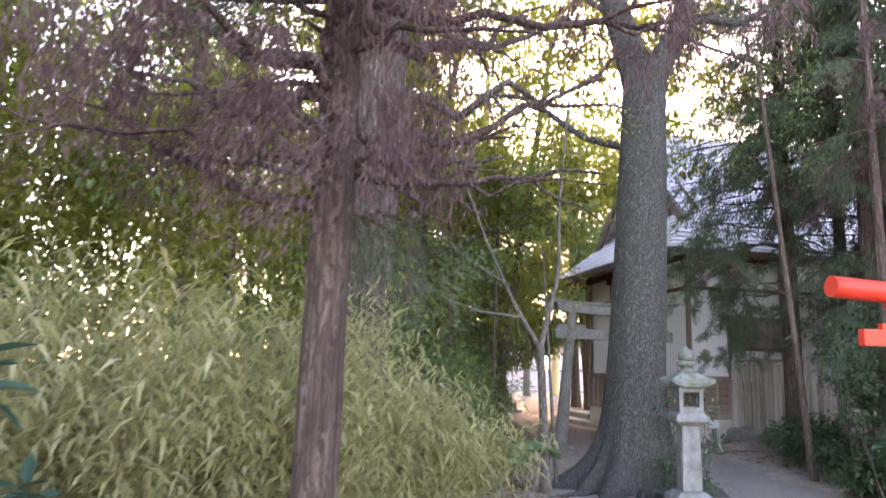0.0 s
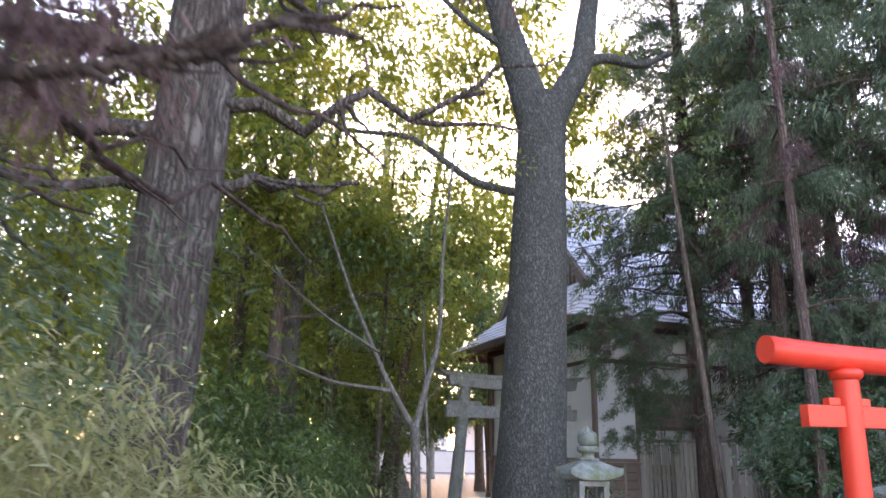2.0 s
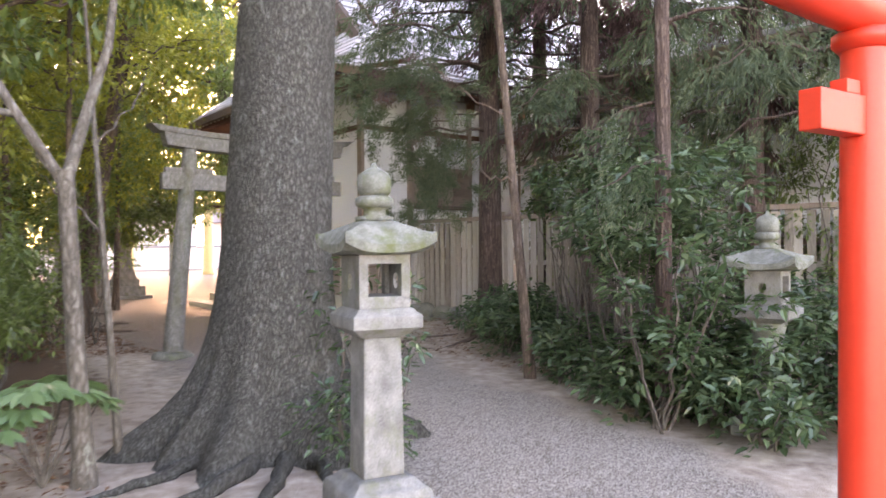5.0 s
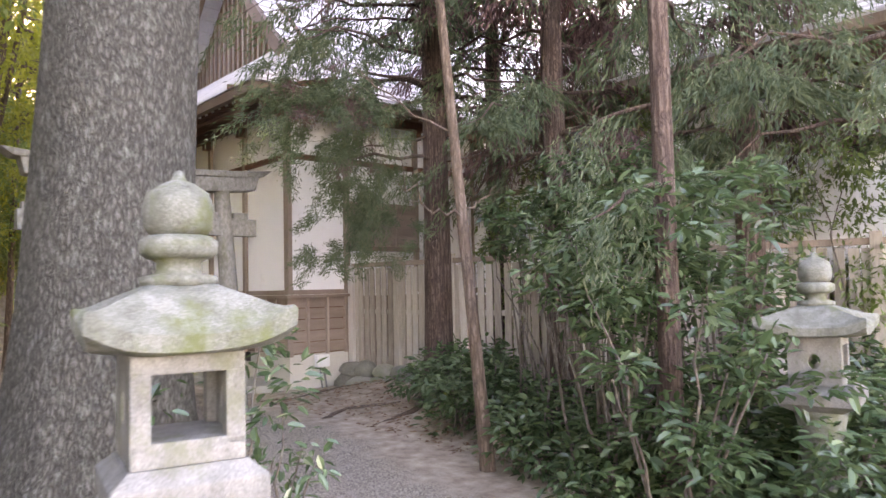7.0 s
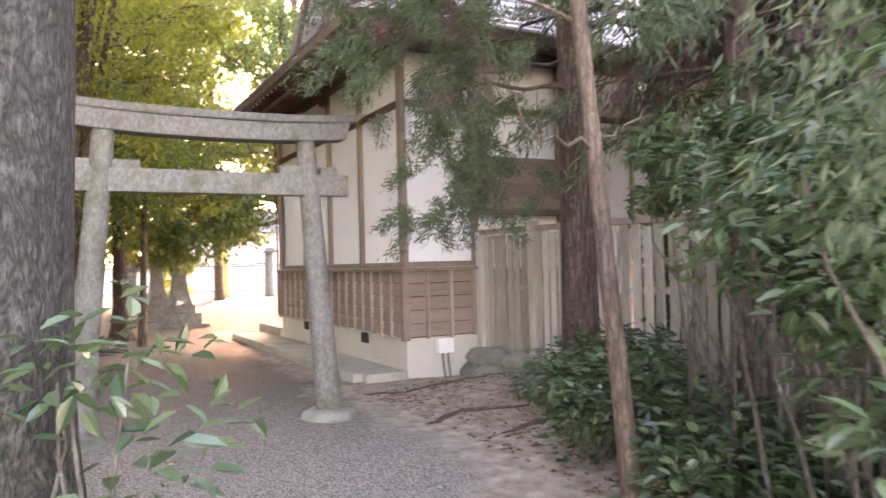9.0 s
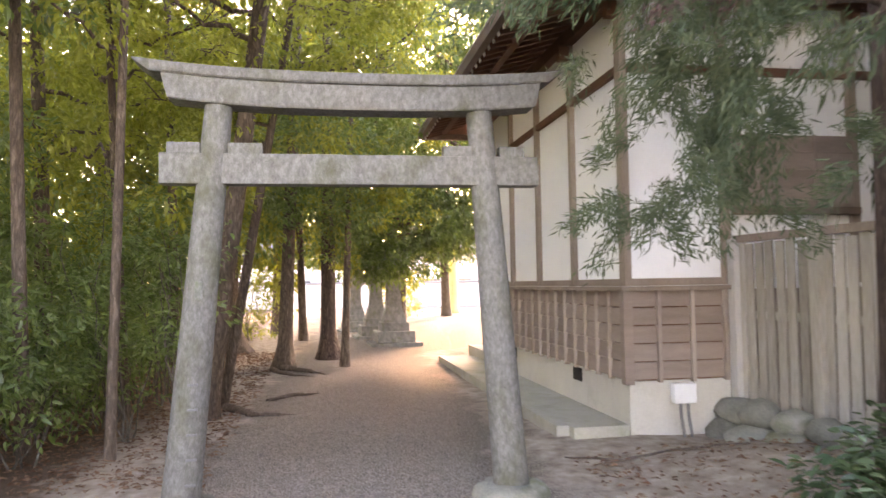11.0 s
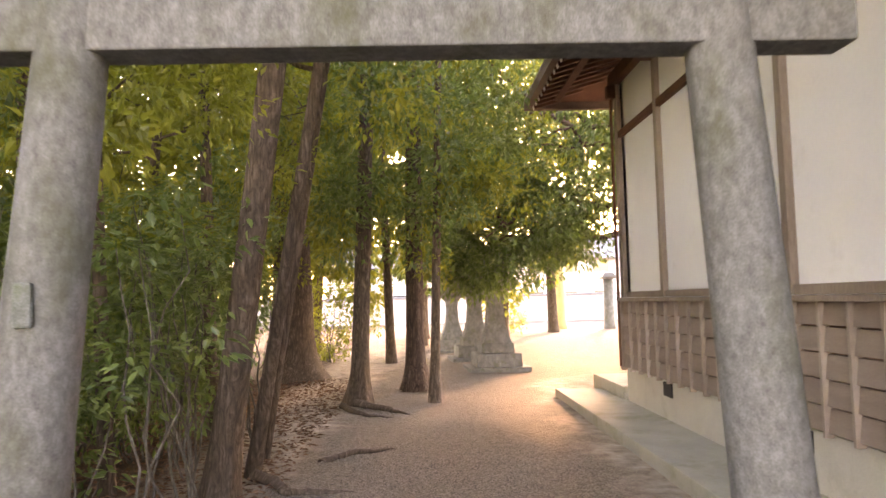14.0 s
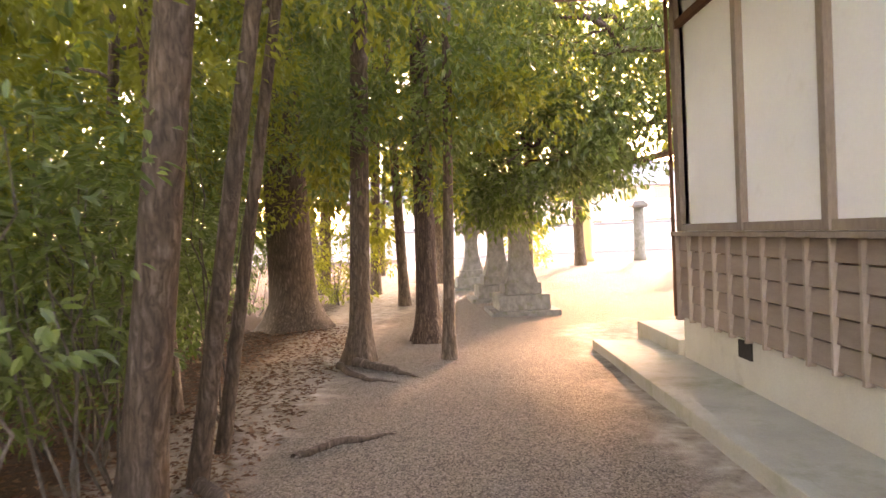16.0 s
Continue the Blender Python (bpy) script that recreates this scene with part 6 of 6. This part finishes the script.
def far_yard():
    for x, y, r, h, m, nm, lab in ((14.2, 49.0, 0.28, 4.2, "yellow_post", "gate_post", "cream round gate post at the yard's far edge"), (16.3, 47.7, 0.26, 2.4, "lantern_stone", "stone_post", "short stone post with a dark cap"), (18.6, 48.5, 0.30, 5.0, "yellow_post", "gate_post", "cream round gate post at the yard's far edge")):
        t = thing(nm, (x, y, 0), lab, "post", "posts of the yard")
        part("shaft", lathe([(r * 1.15, -0.05), (r * 1.1, 0.25), (r, 0.3), (r * 0.9, h)], 18), M[m], t, "", True)
        part("cap", square_stack([(r * 1.3, h), (r * 1.4, h + 0.1), (r * 0.8, h + 0.3)], 0.01), M["pipe"], t)
    w = thing("boundary_wall", (16, 62, 0), "pale boundary wall across the road", "wall")
    part("wall", box(-30, 30, -0.12, 0.12, -0.1, 1.7), M["house_wall"], w)
    part("coping", box(-30, 30, -0.2, 0.2, 1.7, 1.85, 0.02), M["tile_roof"], w)
    for x, y, wd, hh in ((4, 84, 11, 4.6), (22, 82, 12, 5.0), (40, 86, 13, 4.6)):
        t = thing("house", (x, y, 0), "two-storey pale house with grey tiled roof beyond the yard", "house", "houses beyond the yard")
        part("wall", box(-wd / 2, wd / 2, -4, 4, -0.1, hh), M["house_wall"], t)
        bm = bmesh.new()
        vs = [bm.verts.new(p) for p in ((-wd / 2 - 0.7, -4.8, hh), (wd / 2 + 0.7, -4.8, hh), (wd / 2 + 0.7, 4.8, hh), (-wd / 2 - 0.7, 4.8, hh), (-wd / 2 - 0.7, 0, hh + 2.4), (wd / 2 + 0.7, 0, hh + 2.4))]
        for q in ((0, 1, 5, 4), (2, 3, 4, 5), (1, 2, 5), (3, 0, 4), (3, 2, 1, 0)):
            bm.faces.new([vs[i] for i in q])
        part("roof", bm, M["tile_roof"], t)
        for fl in (1.0, 3.7):
            for k in range(4):
                xx = -wd / 2 + wd * (k + 0.5) / 4
                win = part("window", box(xx - 0.8, xx + 0.8, -4.06, -3.98, fl, fl + 1.2, 0.02), M["pale_post"], t)
                part("pane", box(xx - 0.7, xx + 0.7, -4.075, -4.064, fl + 0.1, fl + 1.1), M["glass_dark"], win)


far_yard()
